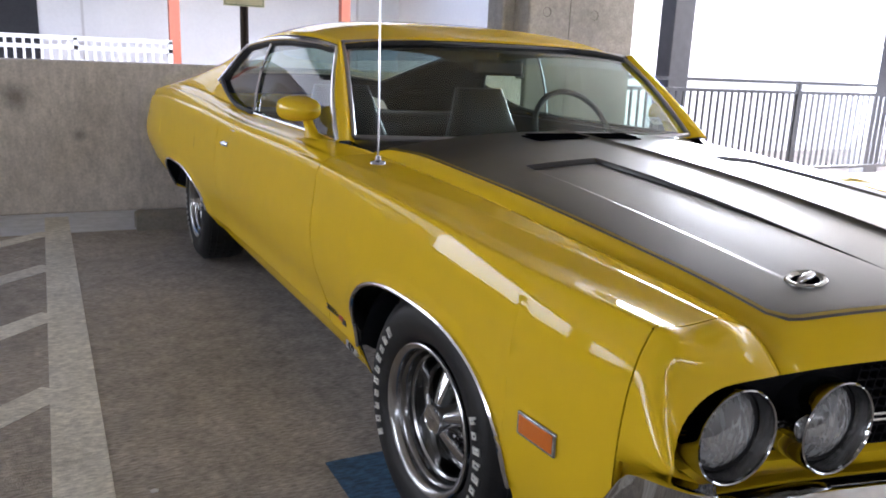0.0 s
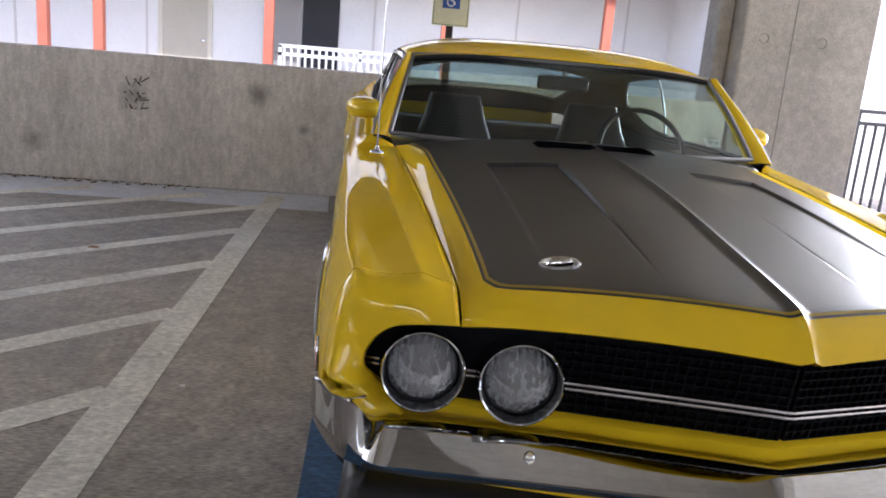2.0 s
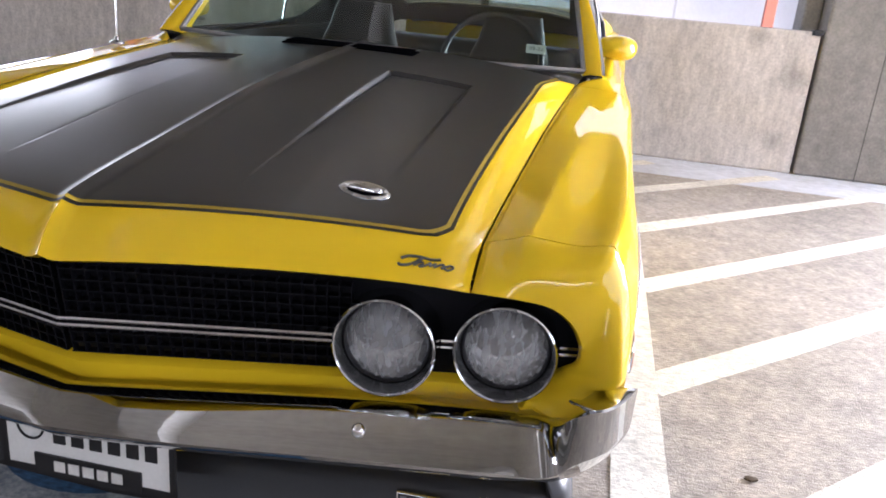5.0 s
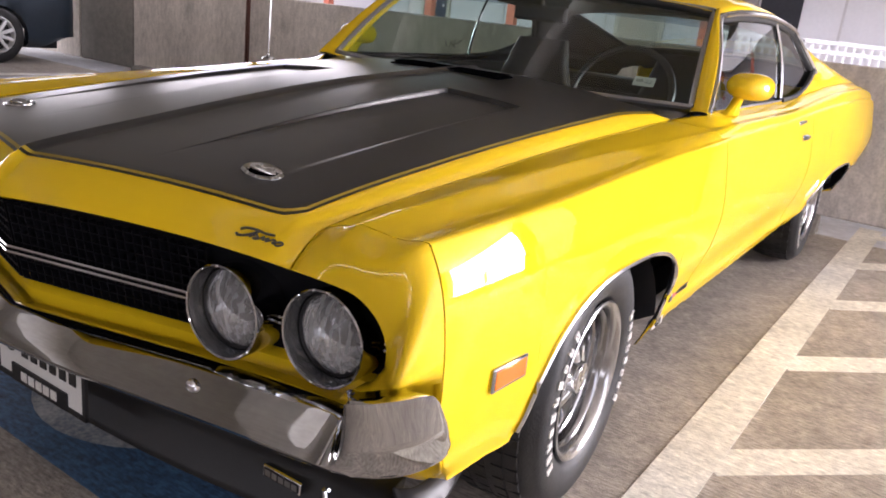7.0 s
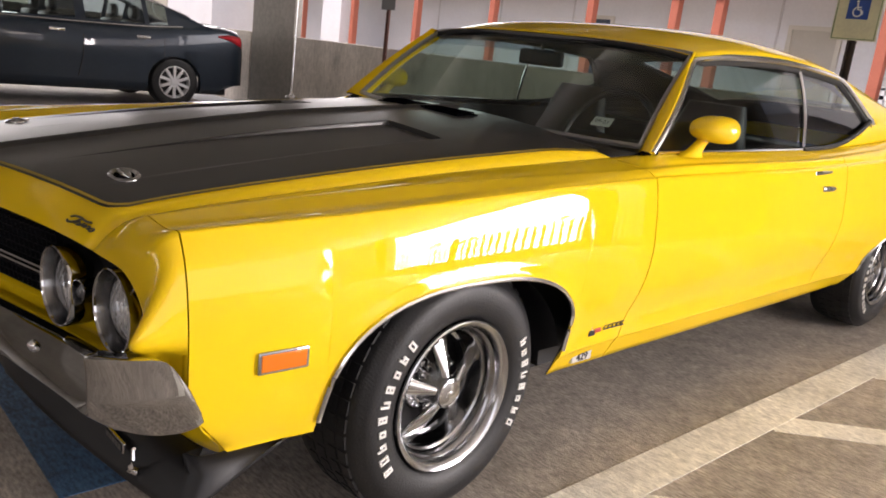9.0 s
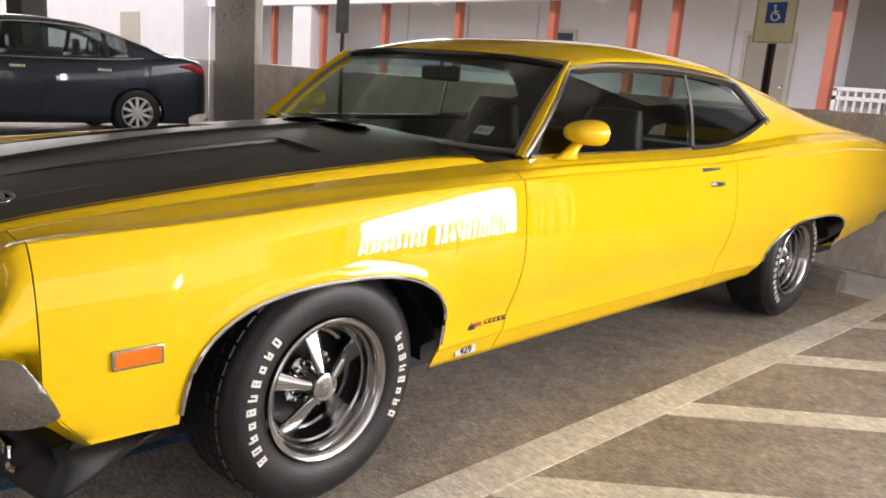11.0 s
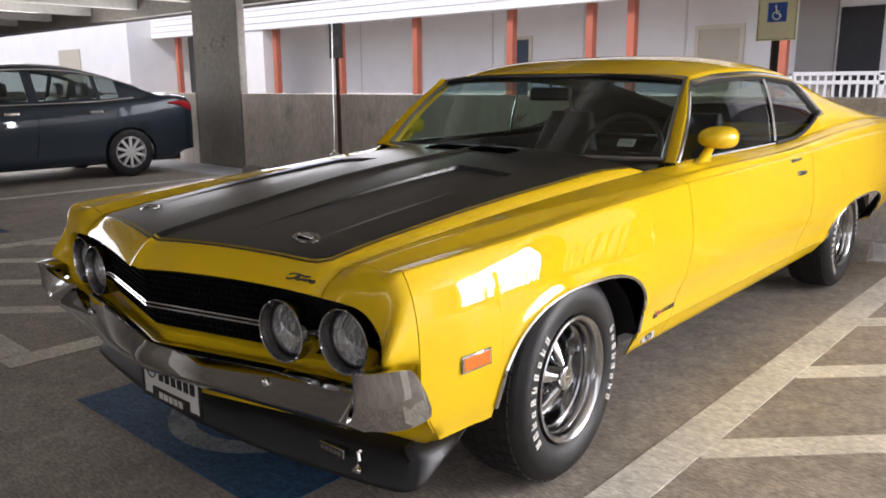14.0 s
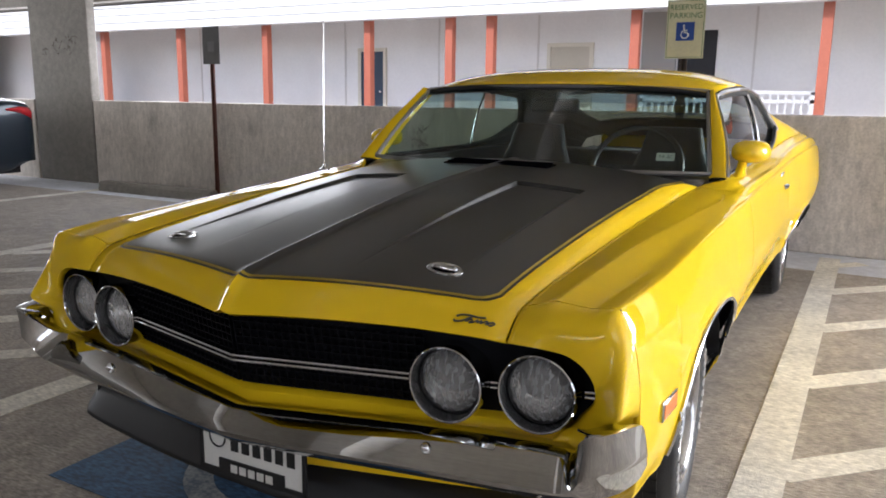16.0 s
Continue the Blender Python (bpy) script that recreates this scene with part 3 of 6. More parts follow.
def cut_section(y, zcut):
    sec = section(y)
    if zcut <= sec[-1][1]:
        return sec
    # shrink the lower part so that its last point lies at zcut
    keep = [p for p in sec if p[1] >= zcut]
    nxt = sec[len(keep)]
    a = keep[-1]
    w = (a[1] - zcut) / max(a[1] - nxt[1], 1e-6)
    keep.append((lerp(a[0], nxt[0], w), zcut))
    # resample to the same count below the crest
    head, tail = keep[:28], keep[27:]
    n = len(sec) - 28
    L = [0]
    for p, q in zip(tail, tail[1:]):
        L.append(L[-1] + math.hypot(p[0] - q[0], p[1] - q[1]))
    out = []
    for i in range(1, n + 1):
        t = L[-1] * i / n
        out.append((float(np.interp(t, L, [p[0] for p in tail])), float(np.interp(t, L, [p[1] for p in tail]))))
    return head + out


def flare(y, z):
    """Raised lip round the wheel openings."""
    for c, a, b, z0 in ARCHES:
        if abs(y - c) < a * 1.3:
            r = (abs((y - c) / a) ** 2.3 + max((z - z0) / b, 0) ** ROUND) ** (1 / ROUND)
            return 0.006 * (1 - smooth(1.03, 1.15, r))
    return 0.0


def stations(y0, y1, step=0.035):
    ys = list(np.linspace(y0, y1, max(2, int((y1 - y0) / step) + 1)))
    for c, a, b, z0 in ARCHES:
        for s in (-1, 1):
            for k in (0.9999, 0.999, 0.995, 0.985, 0.965, 0.93):
                y = c + s * a * k
                if y0 < y < y1:
                    ys.append(y)
            y = c + s * a * 1.0005
            if y0 < y < y1:
                ys.append(y)
    return sorted(ys)


def side_panel(name, y0, y1, side, lo=0, hi=None):
    rows = []
    for y in stations(y0, y1):
        sec = cut_section(y, arch_z(y))[lo:hi]
        row = [(side * (x + flare(y, z)), max(y, lerp(-0.697, -0.585, min(1, (0.47 - z) / 0.14))) if z < 0.47 else y, z) for x, z in sec]
        rows.append(row)
    # folded shut edges
    def tuck(row, d):
        return [(p[0] - side * (0.003 if i < 23 else 0.012), p[1] + d * 0.4, p[2] - (0.010 if i < 23 else 0.002)) for i, p in enumerate(row)]
    rows = [tuck(rows[0], 0.004)] + rows + [tuck(rows[-1], -0.004)]
    return part(name, grid(rows), PAINT, car, solid=0.004, sharp=50, inner=INSIDE)


for side in (-1, 1):
    side_panel("front_wing", -0.698, 0.6695, side)
    side_panel("door_panel", 0.6735, 2.046, side)
    side_panel("quarter_panel", 2.050, 4.20, side)


# wing caps round the lamps
def opening(k):
    """Edge of the lamp opening from the bonnet gap (0) over the outer corner to the bottom (1)."""
    top, bottom, r, xo = 0.707, 0.512, 0.085, 0.792
    segs = [(0.612, top), (xo - r, top - 0.006)]
    for i in range(1, 10):
        a = math.pi / 2 * (1 - i / 9)
        segs.append((xo - r + r * math.cos(a), top - 0.006 - r + r * math.sin(a)))
    segs += [(xo - 0.004, bottom + 0.06), (xo - 0.03, bottom + 0.02), (xo - 0.08, bottom)]
    L = [0]
    for p, q in zip(segs, segs[1:]):
        L.append(L[-1] + math.dist(p, q))
    t = k * L[-1]
    x, z = float(np.interp(t, L, [p[0] for p in segs])), float(np.interp(t, L, [p[1] for p in segs]))
    return x, lip_y(x) - 0.022 * smooth(0.62, 0.79, x) + 0.25 * (0.70 - z) * 0.18, z


def wing_cap(side):
    sec = [(x, z) for x, z in section(-0.702) if z > 0.455]
    sec[0] = (gap_x(-0.70) + 0.0025, sec[0][1])
    L = [0]
    for p, q in zip(sec, sec[1:]):
        L.append(L[-1] + math.dist(p, q))
    n = 44
    cols = []
    for i in range(n + 1):
        k = i / n
        t = k * L[-1]
        ox, oz = float(np.interp(t, L, [p[0] for p in sec])), float(np.interp(t, L, [p[1] for p in sec]))
        # inner edge runs faster over the side of the car
        kk = k ** 0.85
        ix, iy, iz = opening(kk)
        if i == 0:
            ix = gap_x(-0.77) + 0.0025
        oy = -0.7008
        down = smooth(0.45, 0.8, k)
        cxp = lerp(lerp(ox, ix, 0.22), ox - 0.004, down)
        cyp = lerp(iy - 0.004, -0.835, down)
        czp = lerp(lerp(oz, iz, 0.06), lerp(oz, iz, 0.3), down)
        col = []
        for j in range(15):
            u = j / 14
            a, b, c = (1 - u) ** 2, 2 * u * (1 - u) * (1 + 2.2 * down), u * u
            a, b, c = a / (a + b + c), b / (a + b + c), c / (a + b + c)
            col.append((side * (a * ox + b * cxp + c * ix), a * oy + b * cyp + c * iy, a * oz + b * czp + c * iz))
        # beside the bonnet the cap keeps the bonnet's own outline
        w = 1 - smooth(0.0, 0.22, k)
        if w > 0:
            own = col
            col = []
            for j, p in enumerate(own):
                y = lerp(oy, lip_y(0.612), j / 14)
                q = (p[0], lerp(p[1], y, w), lerp(p[2], hood_z(gap_x(y), y) + lerp(oz - sec[0][1], 0.0, (j / 14) ** 2), w))
                col.append(q)
        room = []
        for x, y, z in col:
            w = (1 - smooth(0.560, 0.612, z)) * smooth(0.0, 0.07, -0.702 - y) * smooth(0.70, 0.76, abs(x))
            room.append((x * (1 - 0.045 * w), y + 0.055 * w, z))
        col = room
        x, y, z = col[-1]
        col.append((x * 0.992, y + 0.014, z + (-0.004 if k < 0.5 else 0.0)))
        col.insert(0, (col[0][0] - side * (0.003 if k < 0.42 else 0.011), oy - 0.0015, col[0][2] - (0.009 if k < 0.42 else 0.001)))
        cols.append(col)
    return part("wing_cap", grid(cols), PAINT, car, solid=0.003, sharp=55)


for side in (-1, 1):
    wing_cap(side)

# lower front panel and valance, wrapped round to the wings
rows = []
for z, dy, ex, ey in ((0.556, 0.150, 0.74, -0.64), (0.540, 0.118, 0.78, -0.65), (0.529, 0.095, 0.80, -0.66), (0.522, 0.079, 0.82, -0.67), (0.515, 0.072, 0.83, -0.68), (0.470, 0.082, 0.858, -0.69), (0.462, 0.086, 0.860, -0.69), (0.42, 0.098, 0.858, -0.665), (0.375, 0.108, 0.838, -0.625), (0.340, 0.116, 0.808, -0.592), (0.322, 0.125, 0.786, -0.582), (0.318, 0.145, 0.77, -0.575)):
    half = spline([(0, lip_y(0) + dy, z), (0.35, lip_y(0.35) + dy, z), (0.62, lip_y(0.62) + dy, z), (0.74, lerp(lip_y(0.74) + dy, ey, 0.15), z), (lerp(0.78, ex, 0.5), lerp(lip_y(0.78) + dy, ey, 0.5), z), (ex, ey, z)], 6)
    rows.append([(-p.x, p.y, p.z) for p in reversed(half[1:])] + [tuple(p) for p in half])
part("front_valance", grid(rows), PAINT, car, solid=0.003, sharp=50)

# front bumper: top edge, front ridge and lower edge, from the middle out to the end guard
BUMPER = [
    ((0, -0.882, 0.492), (0, -0.942, 0.452), (0, -0.905, 0.412)),
    ((0.2, -0.842, 0.497), (0.2, -0.920, 0.450), (0.2, -0.880, 0.411)),
    ((0.4, -0.803, 0.502), (0.4, -0.886, 0.449), (0.4, -0.845, 0.410)),
    ((0.55, -0.776, 0.504), (0.55, -0.861, 0.449), (0.55, -0.82, 0.410)),
    ((0.68, -0.757, 0.505), (0.68, -0.841, 0.449), (0.68, -0.80, 0.410)),
    ((0.738, -0.757, 0.506), (0.748, -0.834, 0.450), (0.742, -0.786, 0.411)),
    ((0.768, -0.788, 0.520), (0.778, -0.836, 0.464), (0.768, -0.790, 0.418)),
    ((0.788, -0.832, 0.562), (0.800, -0.846, 0.492), (0.790, -0.784, 0.424)),
    ((0.812, -0.855, 0.588), (0.824, -0.848, 0.510), (0.812, -0.764, 0.422)),
    ((0.838, -0.848, 0.594), (0.853, -0.812, 0.510), (0.832, -0.733, 0.420)),
    ((0.862, -0.805, 0.592), (0.876, -0.760, 0.510), (0.850, -0.705, 0.425)),
    ((0.880, -0.755, 0.588), (0.886, -0.712, 0.510), (0.866, -0.680, 0.437)),
    ((0.884, -0.735, 0.572), (0.884, -0.692, 0.500), (0.872, -0.669, 0.448)),
]
edges = [spline([b[k] for b in BUMPER], 5) for k in range(3)]
rows = []
for side in (-1, 1):
    half = []
    for i, (t, r, b) in enumerate(zip(*edges)):
        a, c = edges[1][max(i - 1, 0)], edges[1][min(i + 1, len(edges[1]) - 1)]
        n = Vector((c.y - a.y, -(c.x - a.x), 0)).normalized()
        g = smooth(0.76, 0.82, r.x)
        up = Vector((0, 0, 1))
        pts = [t - n * 0.055 - up * 0.012, t - n * 0.006 - up * 0.001, t + (r - t) * 0.05 + up * 0.0015, t + (r - t) * 0.25 + up * 0.003, t + (r - t) * 0.5 + up * 0.004, t + (r - t) * 0.8 + up * 0.005, r + (t - r) * 0.06 + up * 0.002, r, r + (b - r) * 0.12 - up * 0.002 * (1 - g), r + (b - r) * 0.5 + n * 0.004, b + (r - b) * 0.06, b, b - n * 0.035 + up * 0.006]
        half.append([(side * p.x, p.y, p.z) for p in pts])
    rows += half[:0:-1] if side < 0 else half
part("front_bumper", grid(rows), CHROME, car, "chrome front bumper", sharp=32, solid=0.003)
for side in (-1, 1):
    bm = lathe([(0.0, -0.008), (0.006, -0.0075), (0.010, -0.004), (0.011, 0.0), (0.011, 0.01)], 14, axis="y")
    ob = part("bumper_bolt", bm, BRIGHT, car, "domed bumper bolt")
    ob.matrix_local = pose(side * 0.471, -0.840, 0.481, -58, 0, 0)

# chin spoiler
plan = [(0, -0.775, 0.215, 0.335), (0.30, -0.755, 0.215, 0.335), (0.60, -0.715, 0.218, 0.335), (0.76, -0.690, 0.225, 0.332), (0.805, -0.672, 0.232, 0.330), (0.822, -0.64, 0.243, 0.328), (0.815, -0.55, 0.280, 0.325), (0.800, -0.468, 0.305, 0.322)]
pl = spline([p[:3] for p in plan], 5)
pt = spline([(p[3], 0, 0) for p in plan], 5)
half = [(p.x, p.y, p.z, q.x) for p, q in zip(pl, pt)]
rows = []
for x, y, zb, zt in [(-h[0], *h[1:]) for h in reversed(half[1:])] + half:
    rows.append([(x * 0.965, y + 0.065 if abs(x) < 0.79 else y + 0.02, zt), (x * 0.985, y + 0.03, lerp(zt, zb, 0.4)), (x, y + 0.002, zb + 0.012), (x, y - 0.003, zb)])
part("chin_spoiler", grid(rows), BLACK, car, "black chin spoiler", solid=0.006)
badge = part("spoiler_badge", boxes((0.512, 0.606, -0.712, -0.705, 0.264, 0.288)), BRIGHT, car, "small metal badge plate", bevel=0.002)
part("badge_field", boxes((0.516, 0.602, -0.7132, -0.7118, 0.267, 0.285)), BLACK, badge, "black badge field", flat=True)
for k in range(5):
    part("badge_bar", boxes((0.520 + 0.0165 * k, 0.5325 + 0.0165 * k, -0.7142, -0.713, 0.270, 0.282)), TRIM_DULL, badge, flat=True)
bm = tube([(0.655, -0.700, 0.245), (0.645, -0.712, 0.25), (0.66, -0.716, 0.265), (0.668, -0.714, 0.285), (0.662, -0.712, 0.305), (0.675, -0.716, 0.312)], lambda u: 0.008 * (1 - 0.55 * u), 8)
part("snake_emblem", bm, BRIGHT, car, "small bright curved emblem")

# grille
rows = []
for z, dy in ((0.715, 0.035), (0.70, 0.050), (0.61, 0.062), (0.52, 0.090), (0.50, 0.10)):
    rows.append([(w * 0.80, lip_y(w * 0.80) + dy, z) for w in (k / 16 for k in range(-16, 17))])
part("grille_back", grid(rows), GRILLE, car, "black grille backing")
bm = bmesh.new()


def vbar(bm, pts, w, d):
    """A thin flat bar following the V of the grille."""
    for (x0, z0), (x1, z1) in zip(pts, pts[1:]):
        dy0, dy1 = [0.030 + (0.70 - z) * 0.16 for z in (z0, z1)]
        a, b = Vector((x0, lip_y(x0) + dy0, z0)), Vector((x1, lip_y(x1) + dy1, z1))
        t = (b - a).normalized()
        s = t.cross(Vector((0, 1, 0))).normalized() * w / 2
        q = Vector((0, d, 0))
        vs = [bm.verts.new(p) for p in (a - s, a + s, b + s, b - s, a - s + q, a + s + q, b + s + q, b - s + q)]
        for f in ((0, 1, 2, 3), (0, 4, 5, 1), (2, 6, 7, 3), (1, 5, 6, 2), (0, 3, 7, 4)):
            bm.faces.new([vs[i] for i in f])


for side in (-1, 1):
    for i in range(9):
        z = 0.690 - 0.0185 * i
        if abs(z - 0.604) > 0.008:
            vbar(bm, [(side * 0.004, z), (side * 0.43, z)], 0.0020, 0.016)
    for i in range(24):
        x = side * (0.006 + 0.0185 * i)
        vbar(bm, [(x, 0.697), (x, 0.542)], 0.0018, 0.012)
part("grille_mesh", bm, GRILLE, car, "fine black egg-crate grille mesh", flat=True)
for dz in (-0.0055, 0.0055):
    for side in (-1, 1):
        for xa, xb in ((0.0, 0.415), (0.572, 0.600), (0.757, 0.785)):
            a, b = Vector((side * xa, lip_y(xa) + 0.032, 0.604 + dz)), Vector((side * xb, lip_y(xb) + 0.032, 0.604 + dz))
            part("grille_bar", tube([a, b], 0.0030, 6), BRIGHT, car, "thin bright grille bar")

# head lamps
LENS = glass("lamp_lens", (0.94, 0.95, 0.96), 0.02)
lt = LENS.node_tree
wave = lt.nodes.new("ShaderNodeTexWave")
wave.inputs["Scale"].default_value, wave.inputs["Distortion"].default_value, wave.inputs["Detail"].default_value = 18, 9.0, 2.0
wave.bands_direction = "X"
cells = lt.nodes.new("ShaderNodeTexVoronoi")
cells.inputs["Scale"].default_value = 95
pinch = lt.nodes.new("ShaderNodeMapping")
pinch.inputs["Scale"].default_value = (1.5, 0.2, 0.7)
geo = lt.nodes.new("ShaderNodeNewGeometry")
lt.links.new(geo.outputs["Position"], wave.inputs["Vector"])
lt.links.new(geo.outputs["Position"], pinch.inputs["Vector"])
lt.links.new(pinch.outputs[0], cells.inputs["Vector"])
both = lt.nodes.new("ShaderNodeMath")
ribs = lt.nodes.new("ShaderNodeMath")
ribs.operation = "MULTIPLY"
ribs.inputs[1].default_value = 0.35
lt.links.new(wave.outputs[1], ribs.inputs[0])
lt.links.new(ribs.outputs[0], both.inputs[0])
lt.links.new(cells.outputs[0], both.inputs[1])
lb = lt.nodes.new("ShaderNodeBump")
lb.inputs["Strength"].default_value, lb.inputs["Distance"].default_value = 0.7, 0.003
lt.links.new(both.outputs[0], lb.inputs["Height"])
# pale diffuse mixed in to stand for bright reflections in the lens
pale_glare, dmix = lt.nodes.new("ShaderNodeBsdfDiffuse"), lt.nodes.new("ShaderNodeMixShader")
for nd in list(lt.nodes):
    if nd.type in ("BSDF_GLOSSY", "LAYER_WEIGHT"):
        lt.links.new(lb.outputs[0], nd.inputs["Normal"])
lt.links.new(lb.outputs[0], pale_glare.inputs["Normal"])
pale_glare.inputs[0].default_value = (0.62, 0.63, 0.65, 1)
glare_amount = lt.nodes.new("ShaderNodeMapRange")
glare_amount.inputs[3].default_value, glare_amount.inputs[4].default_value = 0.20, 0.36
lt.links.new(both.outputs[0], glare_amount.inputs[0])
lt.links.new(glare_amount.outputs[0], dmix.inputs[0])
last = lt.nodes["Material Output"].inputs[0].links[0].from_socket
lt.links.new(last, dmix.inputs[1])
lt.links.new(pale_glare.outputs[0], dmix.inputs[2])
lt.links.new(dmix.outputs[0], lt.nodes["Material Output"].inputs[0])
REFLECT = material("lamp_reflector", (0.85, 0.86, 0.87), 0.10, 1.0, var=0.1, scale=40, bump=0.4, bscale=60)
BEZEL = material("lamp_bezel", (0.25, 0.25, 0.255), 0.25, 1.0, var=0.12, scale=30)


def lamp(x, y, z):
    ob = new("head_lamp")
    ob.parent = car
    ob.matrix_local = pose(x, y, z, 0, 0, math.copysign(3, x))
    part("bezel", lathe([(0.0758, -0.0165), (0.0768, -0.0198), (0.0790, -0.0215), (0.0812, -0.0195), (0.0820, -0.012), (0.0815, 0.05)], 56, axis="y"), CHROME, ob, "thin chromed lamp ring")
    part("bezel_cone", lathe([(0.0700, 0.012), (0.0718, 0.002), (0.0740, -0.010), (0.0757, -0.0163)], 56, axis="y"), BEZEL, ob, "dull grey inner cone of the lamp ring")
    part("retainer", lathe([(0.0702, 0.010), (0.0685, 0.0075), (0.0668, 0.009), (0.0650, 0.016)], 48, axis="y"), BLACK, ob, "dark retaining ring")
    part("lens", lathe([(0.0, -0.011), (0.015, -0.0104), (0.03, -0.0082), (0.045, -0.003), (0.057, 0.004), (0.0662, 0.013)], 48, axis="y"), LENS, ob, "moulded glass lens").visible_shadow = False
    part("reflector", lathe([(0.0662, 0.014), (0.061, 0.028), (0.052, 0.044), (0.040, 0.057), (0.025, 0.066), (0.0, 0.071)], 48, axis="y"), REFLECT, ob, "silvered reflector")
    return ob


for side in (-1, 1):
    lamp(side * 0.491, -0.783, 0.605)
    lamp(side * 0.674, -0.742, 0.606)

# bonnet fittings
for side in (-1, 1):
    latch = new("bonnet_latch")
    latch.parent = car
    nrm = math.degrees(math.atan2(hood_z(0.4, -0.62) - hood_z(0.4, -0.64), 0.02))
    lx = side * 0.402
    latch.matrix_local = pose(lx, -0.636, hood_z(lx, -0.636) + 0.002, nrm, side * 6, 0)
    bm = lathe([(0.0, 0.001), (0.030, 0.001), (0.034, 0.005), (0.040, 0.006), (0.044, 0.003), (0.045, -0.004)], 36, axis="z")
    bmesh.ops.scale(bm, vec=(1.0, 0.72, 1.0), verts=bm.verts[:])
    part("latch_plate", bm, CHROME, latch, "oval chrome latch plate")
    bm = lathe([(0.0, 0.0018), (0.0285, 0.0018), (0.0295, 0.0012)], 32, axis="z")
    bmesh.ops.scale(bm, vec=(1.0, 0.70, 1.0), verts=bm.verts[:])
    part("latch_recess", bm, SLOT, latch, "black recess of the latch")
    bm = bmesh.new()
    rows = [[(0.029 * math.cos(t) * c, 0.0085 * math.sin(t) * c + 0.004 * math.cos(t), 0.004 + 0.009 * s) for t in (2 * math.pi * k / 16 for k in range(16))] for c, s in ((1, 0), (0.92, 0.5), (0.7, 0.85), (0.35, 1.0), (0.02, 1.02))]
    part("latch_lever", grid(rows, closed_v=True, bm=bm), CHROME, latch)
bm = boxes((-0.215, 0.205, 0.505, 0.600, 0, 0.004))
for v in bm.verts:
    v.co.z += hood_z(v.co.x, v.co.y) + 0.003 + (0.0)
part("cowl_vent", bm, SLOT, car, "black vent slot in the bonnet")
for k in range(5):
    y = 0.515 + 0.018 * k
    part("vent_slat", boxes((-0.205, 0.195, y, y + 0.006, hood_z(0.1, y) + 0.006, hood_z(0.1, y) + 0.011)), SLOT, car)

# cowl between bonnet and windscreen
rows = []
for k in range(13):
    w = -1 + 2 * k / 12
    rows.append([(w * 0.70, hood_back(w * 0.7) + 0.006, hood_z(w * 0.7, 0.69) - 0.004), (w * 0.72, 0.78 + 0.07 * w * w, 0.905), (w * 0.72, 0.90, 0.895)])
part("cowl", grid(rows), STRIPE, car, solid=0.004)

# roof
roof_z = curve((1.06, 1.236), (1.2, 1.272), (1.4, 1.304), (1.75, 1.324), (2.2, 1.310), (2.5, 1.275), (2.8, 1.225), (3.4, 1.100), (3.9, 0.980), (4.15, 0.925), (4.2, 0.90))
rail_z = curve((1.06, 1.202), (1.3, 1.228), (1.7, 1.240), (2.2, 1.218), (2.5, 1.176), (2.8, 1.128), (3.4, 1.02), (3.9, 0.945), (4.2, 0.885))
rail_x = slim(curve((1.06, 0.662), (1.5, 0.692), (2.2, 0.682), (2.8, 0.668), (3.4, 0.658), (4.2, 0.665)), 0.017)


def roof_row(y):
    zt, ze, xe = roof_z(y), rail_z(y), rail_x(y)
    bow = 0.07 * (1 - smooth(1.06, 1.5, y))
    return [(xe * w, y + bow * w * w, zt - (zt - ze) * (0.35 * w * w + 0.65 * abs(w) ** 5)) for w in (k / 16 for k in range(-16, 17))]


part("roof", grid([roof_row(y) for y in np.linspace(1.06, 2.46, 34)]), PAINT, car, solid=0.02, inner=INSIDE)
rows = [roof_row(y) for y in np.linspace(2.46, 4.2, 34)]
bm = bmesh.new()
vs = [[bm.verts.new(p) for p in r] for r in rows]
for i in range(len(rows) - 1):
    for j in range(32):
        if not (1 <= i < 22 and 2 <= j < 30):
            bm.faces.new((vs[i][j], vs[i + 1][j], vs[i + 1][j + 1], vs[i][j + 1]))
part("fastback_panel", bm, PAINT, car, solid=0.012, inner=INSIDE)
part("rear_window", grid([[(x, y, z + 0.002) for x, y, z in r[2:31]] for r in rows[1:23]]), GLASS, car, "tinted rear window").visible_shadow = False
part("headlining", grid([[(x * 0.97, yy, z - 0.028 - 0.04 * smooth(2.25, 2.48, y)) for x, yy, z in roof_row(y)] for y in np.linspace(1.10, 2.48, 20)]), material("headlining", (0.03, 0.03, 0.032), 0.9, var=0.2, scale=40), car, "dark roof lining")


bm = bmesh.new()
vs = [[bm.verts.new((x * 0.98, y, z - 0.030)) for x, y, z in r] for r in rows]
for i in range(len(rows) - 1):
    for j in range(32):
        if not (1 <= i < 22 and 2 <= j < 30):
            bm.faces.new((vs[i][j], vs[i + 1][j], vs[i + 1][j + 1], vs[i][j + 1]))
part("rear_lining", bm, INSIDE, car, "dark lining round the rear window")


# upper side: glass opening and sail panel
def upper(y, z, out=0.0):
    w = (z - belt_z(y)) / (rail_z(y) - belt_z(y))
    return lerp(belt_x(y), rail_x(y), w) + (0.016 + 0.030 * smooth(2.55, 3.0, y)) * math.sin(math.pi * min(max(w, 0), 1)) + out


def glass_bottom(y):
    return belt_z(y) + 0.004 + 0.092 * smooth(1.95, 2.60, y) * max(0, (y - 1.95) / 0.58)


tip_y, tip_z = 2.535, 1.022
